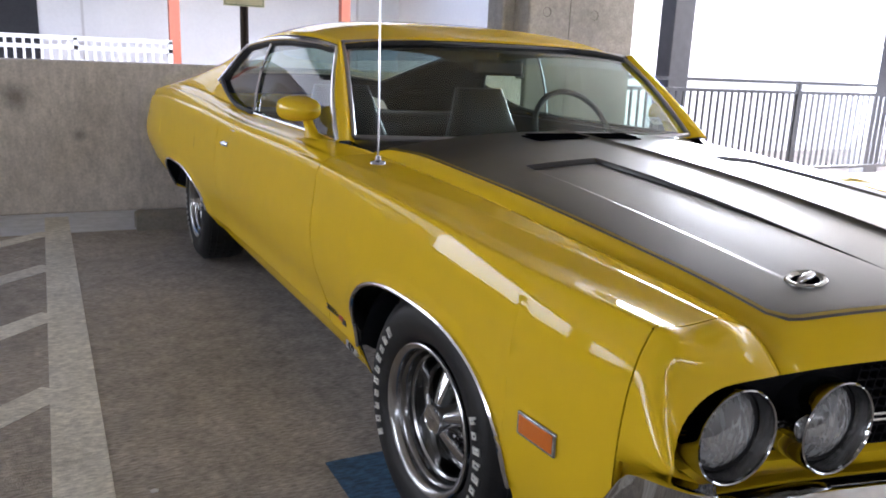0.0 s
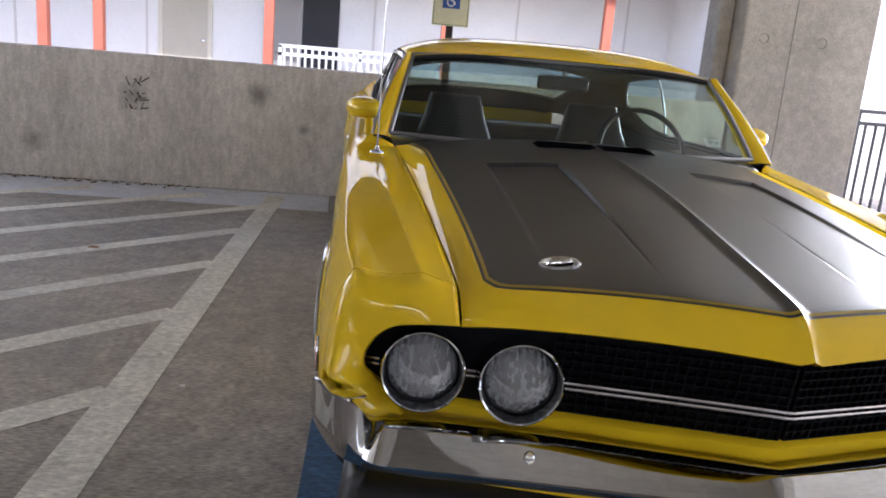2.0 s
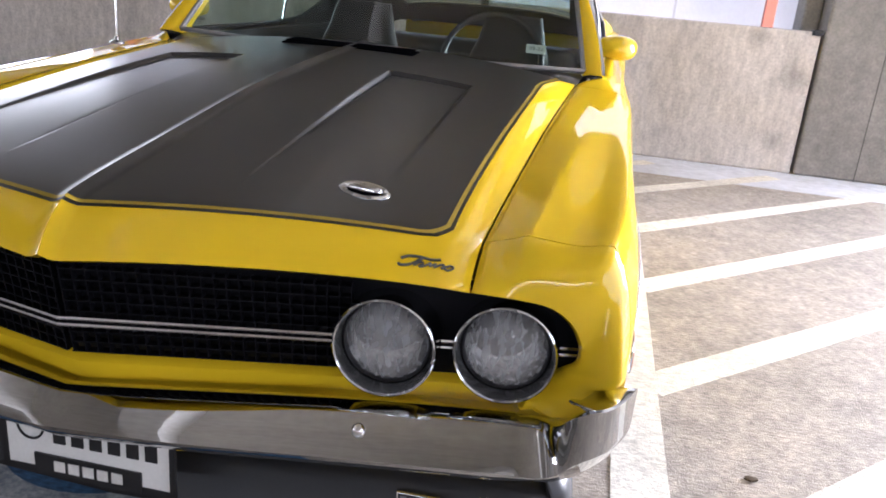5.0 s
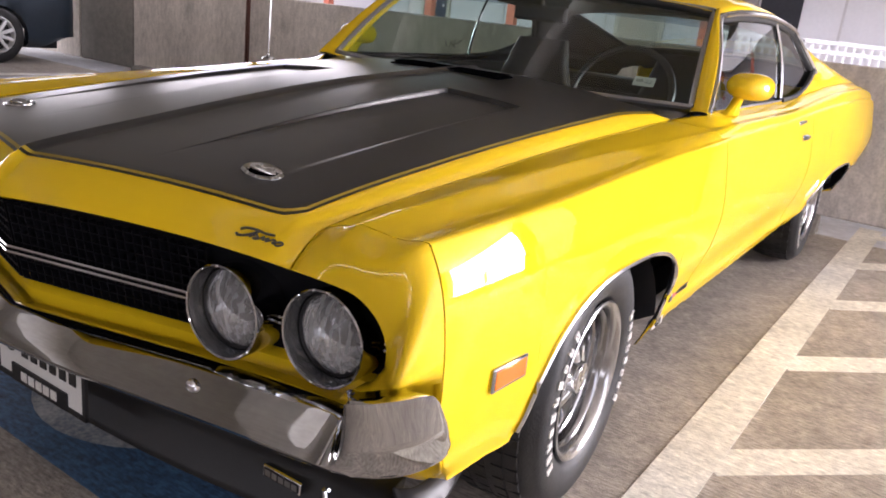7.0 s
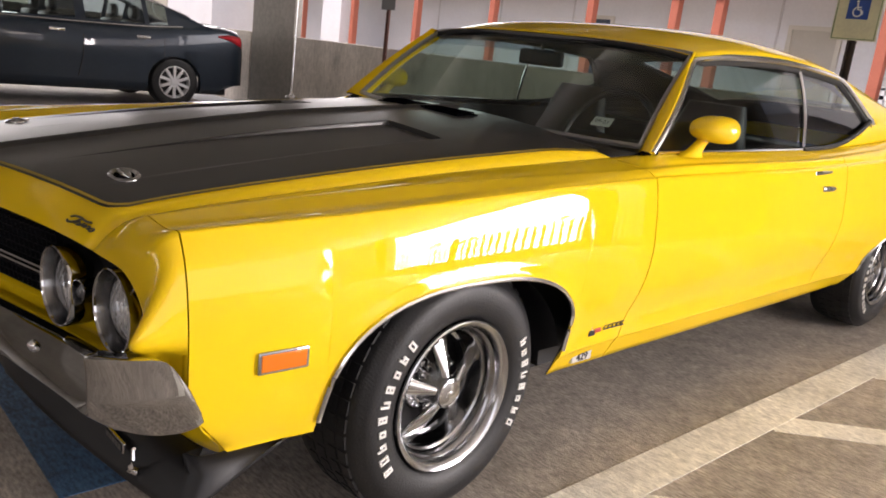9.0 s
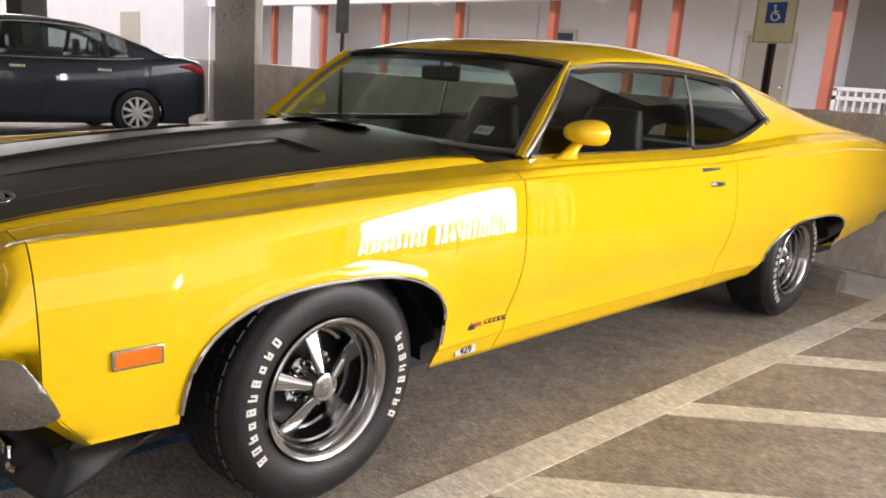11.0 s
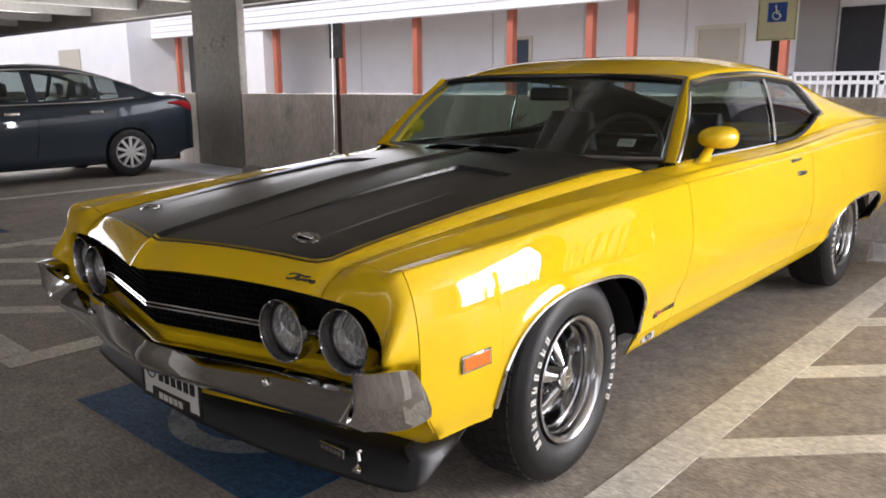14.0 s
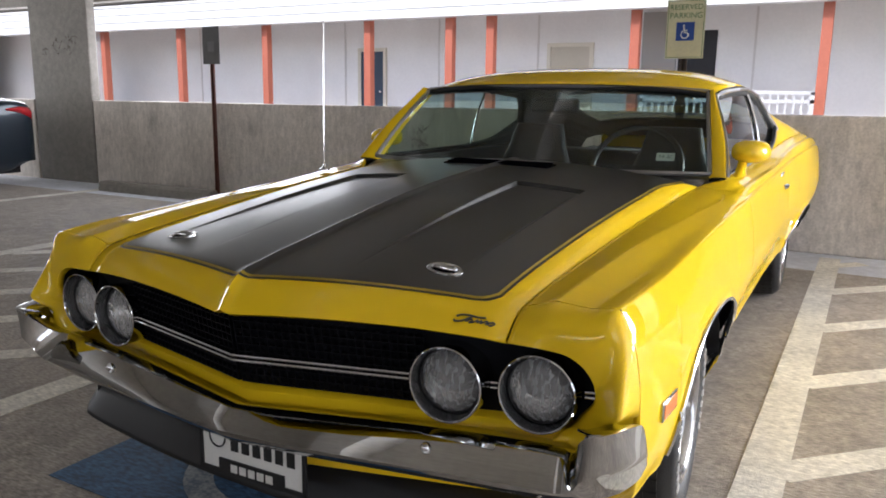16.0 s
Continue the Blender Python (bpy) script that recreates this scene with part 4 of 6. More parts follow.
back_z = curve((2.30, 1.196), (2.36, 1.165), (2.45, 1.10), (tip_y, tip_z))


def glass_top(y):
    return min(rail_z(y) - 0.014, back_z(y)) if y > 2.30 else rail_z(y) - 0.014


def glass_front(z):
    """Slanted front edge of the side window."""
    return lerp(0.775, 1.115, (z - 0.905) / 0.30)


for side in (-1, 1):
    bm = bmesh.new()
    cols = []
    for y in list(np.linspace(1.90, tip_y, 14)) + list(np.linspace(tip_y, 4.2, 26))[1:]:
        b0 = belt_z(y)
        z1 = glass_bottom(y) if y <= tip_y else lerp(tip_z, 0.89, ((y - tip_y) / (4.2 - tip_y)) ** 0.8)
        z1 = max(z1, b0 + 0.0015)
        cols.append([(side * upper(y, lerp(b0, z1, k / 5)), y, lerp(b0, z1, k / 5)) for k in range(6)])
    grid(cols, bm=bm)
    cols = []
    for y in list(np.linspace(2.30, tip_y, 9)) + list(np.linspace(tip_y, 4.2, 26))[1:]:
        z1 = back_z(y) if y <= tip_y else lerp(tip_z, 0.89, ((y - tip_y) / (4.2 - tip_y)) ** 0.8)
        z1 = max(z1, belt_z(y) + 0.0015)
        zr = max(rail_z(y), z1 + 0.0015)
        cols.append([(side * upper(y, lerp(z1, zr, k / 6)), y, lerp(z1, zr, k / 6)) for k in range(7)])
    grid(cols, bm=bm)
    bmesh.ops.remove_doubles(bm, verts=bm.verts[:], dist=0.0012)
    part("sail_panel", bm, PAINT, car, solid=0.008, sharp=60, inner=INSIDE)
    cols = []
    for y in list(np.linspace(2.32, tip_y, 8)) + list(np.linspace(tip_y, 4.1, 14))[1:]:
        za = lerp(rail_z(y), belt_z(y), 0.02 if y > tip_y else 0.0)
        zb = back_z(y) if y <= tip_y else belt_z(y)
        cols.append([(side * (upper(y, lerp(za, zb, k / 4)) - 0.035), y, lerp(za, zb, k / 4)) for k in range(5)])
    part("sail_lining", grid(cols), INSIDE, car, "dark inner lining of the rear pillar")
    # windscreen pillar, from the windscreen's edge to the window's edge
    rows = []
    for k in range(15):
        u = k / 14
        inner = Vector((lerp(0.714, 0.629, u), lerp(0.800, 1.148, u) - 0.012 * math.sin(math.pi * u), lerp(0.900, 1.208, u) + 0.010 * math.sin(math.pi * u)))
        z = lerp(0.900, 1.212, u)
        outer = Vector((upper(0.80 + 0.3 * u, z) + 0.004, glass_front(z), z + 0.002))
        mid = inner.lerp(outer, 0.55) + Vector((0.010, -0.022, 0.008))
        rows.append([(side * p.x, p.y, p.z) for p in (inner + Vector((0, 0.02, -0.015)), inner, inner.lerp(mid, 0.5) + Vector((0.003, -0.006, 0.003)), mid, outer.lerp(mid, 0.4) + Vector((0.004, -0.004, 0.003)), outer, outer + Vector((-0.025, 0.012, 0)))])
    bm = grid(rows, closed_v=True)
    for i, f in enumerate(bm.faces):
        f.material_index = 1 if i % 7 >= 5 else 0
    part("windscreen_pillar", bm, [PAINT, INSIDE], car, sharp=50)
    # side glass, front pane and quarter pane
    for y0, y1, nm in ((None, 1.855, "side_window"), (1.865, tip_y, "quarter_window")):
        cols = []
        for i in range(21):
            v = i / 20
            col = []
            for k in range(9):
                u = k / 8
                if y0 is None:
                    za, zb = 0.905, 1.205
                    z0 = lerp(za, zb, u)
                    y = lerp(glass_front(z0), y1, v)
                else:
                    y = lerp(y0, y1, v)
                z = lerp(glass_bottom(y), glass_top(y), u)
                col.append((side * (upper(y, z) - 0.014), y, z))
            cols.append(col)
        part(nm, grid(cols), GLASS, car, "tinted side window").visible_shadow = False
    # trims round the opening
    loop = [(glass_front(z), z) for z in np.linspace(0.906, 1.19, 10)]
    loop += [(y, glass_top(y)) for y in np.linspace(1.16, 2.30, 18)] + [(y, glass_top(y)) for y in np.linspace(2.33, tip_y, 6)]
    up = [(side * (upper(y, z) + 0.006), y, z) for y, z in loop]
    part("window_trim", tube(up, 0.0085, 6), BRIGHT, car, "bright window trim")
    inn = [(side * (upper(y, z) - 0.003), y + (0.014 if i < 10 else 0) - (0.012 if y > 2.3 else 0), z - (0.016 if i >= 10 else 0.0)) for i, (y, z) in enumerate(loop)]
    part("window_seal", tube(inn, 0.011, 6), SEAL, car, "black window seal")
    low = [(side * (upper(y, glass_bottom(y)) + 0.002), y, glass_bottom(y)) for y in np.linspace(0.80, tip_y, 26)]
    part("belt_trim", tube(low[:16], 0.006, 6), BRIGHT, car, "bright trim along the window sill")
    part("window_seal", tube(low[15:], 0.011, 6), SEAL, car, "black window seal")
    a, b = glass_bottom(1.86), glass_top(1.86)
    part("window_divider", tube([(side * (upper(1.86, z) - 0.006), 1.86 + 0.0 * z, z) for z in np.linspace(a, b, 8)], 0.007, 6), BRIGHT, car, "bright divider between the panes")

# windscreen
rows = []
for k in range(15):
    u = k / 14
    rows.append([(w * lerp(0.716, 0.631, u), lerp(0.655 + 0.150 * w * w, 1.072 + 0.076 * w * w, u) - 0.010 * math.sin(math.pi * u), lerp(0.912, 1.226, u) - 0.018 * abs(w) ** 3 * u + 0.010 * math.sin(math.pi * u)) for w in (j / 14 for j in range(-14, 15))])
screen = rows
part("windscreen", grid(rows), GLASS, car, "tinted windscreen with a darker top band").visible_shadow = False
TRIM = material("screen_trim", (0.30, 0.30, 0.31), 0.3, 0.8)
for nm, pts in (("screen_trim", rows[0]), ("screen_trim", rows[-1]), ("screen_trim", [r[0] for r in rows]), ("screen_trim", [r[-1] for r in rows])):
    part(nm, tube([(x * 1.0, y - 0.004, z + 0.003) for x, y, z in pts], 0.009, 6), TRIM, car, "dull metal windscreen trim")
rows = [[(x * 0.985, y + 0.012, z - 0.006) for x, y, z in r] for r in screen]
part("screen_border", grid([rows[-1], rows[-2]]), SEAL, car, "dark windscreen border")

part("sun_band", grid([[(x * 0.995, y + 0.006, z - 0.003) for x, y, z in r] for r in screen[-4:]]), glass("blue_sun_band", (0.62, 0.70, 0.82)), car, "blue tint along the windscreen top").visible_shadow = False

# number plate and sticker in the screen
plate = part("number_plate", boxes((-0.152, 0.152, -0.826, -0.823, 0.245, 0.397)), material("plate_white", (0.75, 0.75, 0.73), 0.4, var=0.06, scale=20), car, "white number plate in a black frame", bevel=0.001)
for k in range(6):
    x = -0.062 + 0.034 * k
    part("plate_bar", boxes((x, x + 0.022, -0.8285, -0.8262, 0.300, 0.362)), BLACK, plate, "dark bar of plate lettering", flat=True)
bm = lathe([(0.022, 0), (0.026, 0), (0.026, -0.0018), (0.022, -0.0018), (0.022, 0)], 24, axis="y")
bmesh.ops.transform(bm, matrix=Matrix.Translation((-0.105, -0.8264, 0.325)), verts=bm.verts[:])
box(bm, -0.110, -0.103, -0.8285, -0.8262, 0.33, 0.365)
part("plate_symbol", bm, BLACK, plate, "round dark symbol")
bm = boxes((-0.162, 0.162, -0.829, -0.822, 0.236, 0.247), (-0.162, -0.152, -0.829, -0.822, 0.236, 0.405), (0.152, 0.162, -0.829, -0.822, 0.236, 0.405), (-0.10, 0.10, -0.830, -0.822, 0.236, 0.275))
part("plate_frame", bm, BLACK, plate, "black plate frame", flat=True)
for k in range(5):
    part("frame_bar", boxes((-0.062 + 0.027 * k, -0.042 + 0.027 * k, -0.8315, -0.829, 0.246, 0.266)), WHITE_LETTER, plate, "white bar of frame lettering", flat=True)


plate.location = (0.0, -0.012, 0.045)


def words(text, size, depth=0.001):
    cu = bpy.data.curves.new("text", "FONT")
    cu.body, cu.size, cu.extrude, cu.align_x, cu.align_y = text, size, depth, "CENTER", "CENTER"
    ob = bpy.data.objects.new("text", cu)
    me = bpy.data.meshes.new_from_object(ob)
    bpy.data.objects.remove(ob)
    return me


def lettering(name, text, size, m, mat, parent, label="", depth=0.001):
    me = words(text, size, depth)
    me.materials.append(mat)
    ob = new(name, me)
    if parent is not None:
        ob.parent = parent
    ob.matrix_local = m
    if label:
        ob["label"] = label
    return ob


def spline_2d(pts, n):
    return [(p.x, p.y) for p in spline([(a, b, 0) for a, b in pts], n)]


def side_x(y, z):
    """Half width of the body at a height on its side."""
    sec = section(y)
    return float(np.interp(-z, [-q[1] for q in sec[26:]], [q[0] for q in sec[26:]])) + flare(y, z)


# side details
for side in (-1, 1):
    # marker lamp
    marker = new("side_marker")
    marker.parent = car
    yaw = math.degrees(math.atan2(side_x(-0.46, 0.543) - side_x(-0.58, 0.543), 0.12))
    marker.matrix_local = pose(side * (side_x(-0.520, 0.543) + 0.002), -0.520, 0.543, 0, 0, -side * yaw)
    bm = boxes((-0.004, 0.004, -0.0535, 0.0535, -0.0225, 0.0225))
    part("marker_frame", bm, CHROME, marker, "chrome marker frame", bevel=0.003)
    part("marker_lens", boxes((side * 0.001, side * 0.0052, -0.0475, 0.0475, -0.0175, 0.0175)), AMBER, marker, "amber marker lens", bevel=0.003)
    # wheel opening trim
    for c, a, b, z0 in ARCHES[:2]:
        pts = []
        for i in range(41):
            t = math.pi * i / 40
            cy, sz = math.cos(t), math.sin(t)
            y = c - math.copysign(abs(cy) ** (2 / ROUND), cy) * a
            z = z0 + abs(sz) ** (2 / ROUND) * b
            sec = section(y)
            xx = float(np.interp(-z, [-q[1] for q in sec[28:]], [q[0] for q in sec[28:]]))
            pts.append((side * (xx + 0.010), y, z))
        part("arch_trim", tube(pts, 0.0055, 6), BRIGHT, car, "thin bright wheel arch trim")
        # wheel well
        rows = []
        for i in range(25):
            t = math.pi * i / 24
            y, z = c - math.cos(t) * a * 0.97, z0 - 0.05 + math.sin(t) * (b + 0.09)
            rows.append([(side * 0.86, y, z - 0.02) if z > 0.40 else (side * 0.79, y, z - 0.02), (side * 0.78, y, z + 0.01), (side * 0.50, y, z)])
        rows.insert(0, [(p[0], p[1], 0.31) for p in rows[0]])
        rows.append([(p[0], p[1], 0.31) for p in rows[-1]])
        part("wheel_well", grid(rows), BLACK, car, "black wheel well")
    # door handle
    hd = new("door_handle")
    hd.parent = car
    hd.matrix_local = pose(side * 0.868, 1.835, 0.833, 0, 0, 0)
    part("handle_base", boxes((-0.008, 0.010, -0.085, 0.075, -0.015, 0.015)), CHROME, hd, "chrome handle base", bevel=0.005)
    part("handle_grip", tube([(side * 0.010, -0.05, 0.0), (side * 0.022, -0.02, 0.002), (side * 0.022, 0.03, 0.002), (side * 0.010, 0.06, 0)], 0.011, 8), CHROME, hd)
    bm = lathe([(0, side * 0.008), (0.009, side * 0.007), (0.010, 0)], 14, axis="x")
    part("door_lock", bm, CHROME, hd, "small key lock")
    hd.children[-1].location = (0.006 * side, 0.04, -0.055)
    # mirror
    mr = new("door_mirror")
    mr.parent = car
    mr.matrix_local = pose(side * 0.816, 1.03, 0.986, 0, 0, side * -6)
    rows = []
    for k in range(13):
        u = k / 12
        r = math.sqrt(max(0.0, 1 - (1 - u) ** 2.2)) if u < 1 else 1
        y = lerp(-0.085, 0.045, u)
        rows.append([(0.070 * r * math.copysign(abs(math.cos(t)) ** 0.8, math.cos(t)), y, 0.043 * r * math.copysign(abs(math.sin(t)) ** 0.8, math.sin(t))) for t in (2 * math.pi * j / 24 for j in range(24))])
    rows.append([(x * 0.92, y - 0.004, z * 0.92) for x, y, z in rows[-1]])
    rows.append([(x * 0.9, y - 0.02, z * 0.9) for x, y, z in rows[-2]])
    part("mirror_shell", grid(rows, closed_v=True), PAINT, mr, "yellow bullet-shaped mirror shell")
    part("mirror_glass", grid([[(x, y + 0.004, z) for x, y, z in rows[-1]], [(0, rows[-1][0][1] + 0.004, 0)] * 24], closed_v=True), CHROME, mr, "mirror glass")
    rows = []
    for k in range(9):
        u = k / 8
        p = Vector((-side * 0.02 * (1 - u) - side * 0.012 * u, lerp(0.0, -0.075, u), lerp(-0.030, -0.088, u)))
        wx, wy = lerp(0.016, 0.020, u ** 3), lerp(0.026, 0.034, u) + 0.03 * u ** 4
        rows.append([p + Vector((wx * math.cos(t), wy * math.sin(t), -0.01 * u * side * 0)) for t in (2 * math.pi * j / 16 for j in range(16))])
    part("mirror_stem", grid(rows, closed_v=True), PAINT, mr)
    # engine badge and small emblem behind the front wheel
    part("wing_badge", boxes((side * (side_x(0.53, 0.322) - 0.010), side * (side_x(0.53, 0.322) + 0.004), 0.478, 0.568, 0.306, 0.335)), material("badge_silver", (0.62, 0.62, 0.62), 0.35, 0.6), car, "silver engine badge", bevel=0.002)
    turn = pose(side * (side_x(0.53, 0.322) + 0.005), 0.523, 0.3205, 90, 0, side * 90)
    lettering("badge_number", "429", 0.034, turn, BLACK, car, "dark engine size number")
    bx = side_x(0.55, 0.405)
    part("emblem", boxes((side * bx, side * (bx + 0.004), 0.500, 0.530, 0.395, 0.414)), BLACK, car, "small dark snake emblem", bevel=0.004)
    part("emblem", boxes((side * (bx + 0.001), side * (bx + 0.0045), 0.524, 0.556, 0.402, 0.416)), material("emblem_red", (0.4, 0.03, 0.02), 0.4), car, "small red emblem", bevel=0.003)
    part("emblem", tube([(side * (bx + 0.003), 0.515, 0.412), (side * (bx + 0.003), 0.508, 0.424), (side * (bx + 0.003), 0.520, 0.436), (side * (bx + 0.003), 0.512, 0.448)], 0.003, 6), BRIGHT, car, "small bright curved emblem")
    part("name_bars", boxes(*[(side * (bx - 0.003), side * (bx + 0.002), 0.572 + 0.021 * k, 0.588 + 0.021 * k, z, z + 0.0035) for k in range(5) for z in (0.403, 0.4145)] + [(side * (bx - 0.003), side * (bx + 0.002), 0.572 + 0.021 * k, 0.5755 + 0.021 * k, 0.403, 0.418) for k in range(5)]), BLACK, car, "small dark bars of lettering", flat=True)
# name script on the bonnet's front edge
SCRIPT = material("script_metal", (0.12, 0.12, 0.12), 0.3, 0.8)


def on_lip(x, z):
    xx, e = x + (z - 0.73) * 0.5, 0.016 + (z - 0.723) * 0.5
    return (xx, lip_y(xx) + e - 0.001, hood_z(xx, lip_y(xx) + e) + 0.0018)


for r, pts in (
    (0.0022, [(0.500, 0.738), (0.506, 0.745), (0.520, 0.747), (0.540, 0.744), (0.553, 0.747)]),
    (0.0022, [(0.528, 0.746), (0.524, 0.734), (0.518, 0.726), (0.508, 0.723), (0.503, 0.727)]),
    (0.0017, [(0.526, 0.726), (0.531, 0.735), (0.537, 0.731), (0.534, 0.725), (0.541, 0.727), (0.545, 0.736), (0.548, 0.728), (0.553, 0.736), (0.555, 0.727), (0.561, 0.736), (0.566, 0.734), (0.566, 0.727), (0.574, 0.736), (0.581, 0.732), (0.577, 0.725), (0.570, 0.728)]),
):
    part("name_script", tube([on_lip(*p) for p in spline_2d(pts, 4)], r, 6), SCRIPT, car, "slanted metal script stroke")
# aerial
aer = new("aerial")
aer.parent = car
aer.matrix_local = pose(-0.766, 0.482, 0.874, 0, 0, 0)
part("aerial_base", lathe([(0.0, 0.022), (0.006, 0.022), (0.009, 0.010), (0.022, 0.006), (0.024, 0.0)], 20, axis="z"), CHROME, aer, "chrome aerial base")
part("aerial_mast", tube([(0, 0, 0.015), (0.0, 0.005, 0.30), (0.0, 0.012, 0.60)], lambda u: 0.0034 - 0.0014 * u, 8), BRIGHT, aer, "thin metal aerial mast")

# inside
part("dashboard", boxes((-0.70, 0.70, 0.80, 1.02, 0.62, 0.895)), VINYL, car, "dark dashboard", bevel=0.03)
part("cabin_floor", boxes((-0.72, 0.72, 0.7, 3.2, 0.25, 0.30), (-0.72, 0.72, 2.62, 4.0, 0.30, 0.80)), VINYL, car, "dark cabin floor and parcel shelf")
for side in (-1, 1):
    part("door_trim", boxes((side * 0.74, side * 0.78, 0.85, 2.9, 0.30, 0.89)), VINYL, car, "dark door lining")
st = new("steering_wheel")
st.parent = car
st.matrix_local = pose(0.37, 1.10, 0.895, 62, 0, 0)
part("wheel_ring", tube([(0.185 * math.cos(a), 0.185 * math.sin(a), 0) for a in (2 * math.pi * k / 36 for k in range(36))], 0.012, 8, closed=True), BLACK, st)
bm = boxes((-0.18, 0.18, -0.018, 0.018, -0.02, -0.012), (-0.02, 0.02, -0.18, 0, -0.02, -0.012))
part("wheel_spokes", bm, BLACK, st, bevel=0.004)


def seat(x, y, w, top):
    ob = new("seat")
    ob.parent = car
    ob.matrix_local = pose(x, y, 0.30)
    part("seat_cushion", boxes((-w, w, -0.48, 0.05, 0.0, 0.28)), VINYL, ob, bevel=0.05)
    rows = []
    for k in range(11):
        u = k / 10
        ww = w * (1 - 0.42 * smooth(0.35, 0.95, u))
        z, yy = lerp(0.15, top, u), lerp(0.0, 0.16, u)
        d = 0.065 * (1 - 0.3 * u)
        if k == 10:
            d, ww = 0.03, ww * 0.9
        rows.append([(ww * math.copysign(abs(math.cos(t)) ** 0.35, math.cos(t)), yy + d * math.copysign(abs(math.sin(t)) ** 0.6, math.sin(t)), z) for t in (2 * math.pi * j / 20 for j in range(20))])
    rows.append([(0, rows[-1][0][1], top)] * 20)
    part("seat_back", grid(rows, closed_v=True), VINYL, ob)


seat(0.36, 1.72, 0.245, 0.74)
seat(-0.36, 1.72, 0.245, 0.74)
part("rear_seat", boxes((-0.66, 0.66, 2.35, 2.62, 0.3, 0.88)), VINYL, car, "dark rear seat", bevel=0.06)
part("rear_view_mirror", boxes((-0.11, 0.11, 1.105, 1.130, 1.115, 1.175)), BLACK, car, "black rear-view mirror", bevel=0.012)
part("mirror_bracket", tube([(0, 1.12, 1.16), (0, 1.12, 1.235)], 0.008, 8), BLACK, car)
sticker = part("inspection_sticker", grid([[(0.520, 0.795, 0.955), (0.585, 0.808, 0.955)], [(0.517, 0.825, 0.982), (0.582, 0.838, 0.982)]]), material("sticker", (0.55, 0.56, 0.55), 0.6), car, "small pale date sticker", flat=True)
lettering("sticker_date", "09-22", 0.021, Matrix(((0.98, -0.09, 0.19, 0.552), (0.19, 0.72, -0.66, 0.8125), (0, 0.69, 0.72, 0.9695), (0, 0, 0, 1))), BLACK, sticker, depth=0.0)

# tail
part("tail_panel", boxes((-0.70, 0.70, 4.12, 4.19, 0.45, 0.885)), PAINT, car, bevel=0.02)
pts = [(x, 4.24 - 0.10 * abs(x / 0.84) ** 4, 0.50) for x in np.linspace(-0.84, 0.84, 25)] 
pts = [(-0.86, 3.90, 0.50), (-0.862, 4.0, 0.50)] + pts + [(0.862, 4.0, 0.50), (0.86, 3.90, 0.50)]
bm = tube(pts, 0.055, 10)
part("rear_bumper", bm, CHROME, car, "chrome rear bumper")
part("underbody", boxes((-0.62, 0.62, -0.62, 4.1, 0.20, 0.32), (-0.60, 0.60, -0.62, -0.3, 0.3, 0.64)), BLACK, car, "dark underbody")
# wheels
BARREL = material("rim_barrel_metal", (0.26, 0.26, 0.265), 0.16, 1.0, var=0.25, scale=20, rvar=0.05)
CAVITY = material("wheel_cavity", (0.010, 0.010, 0.011), 0.5)


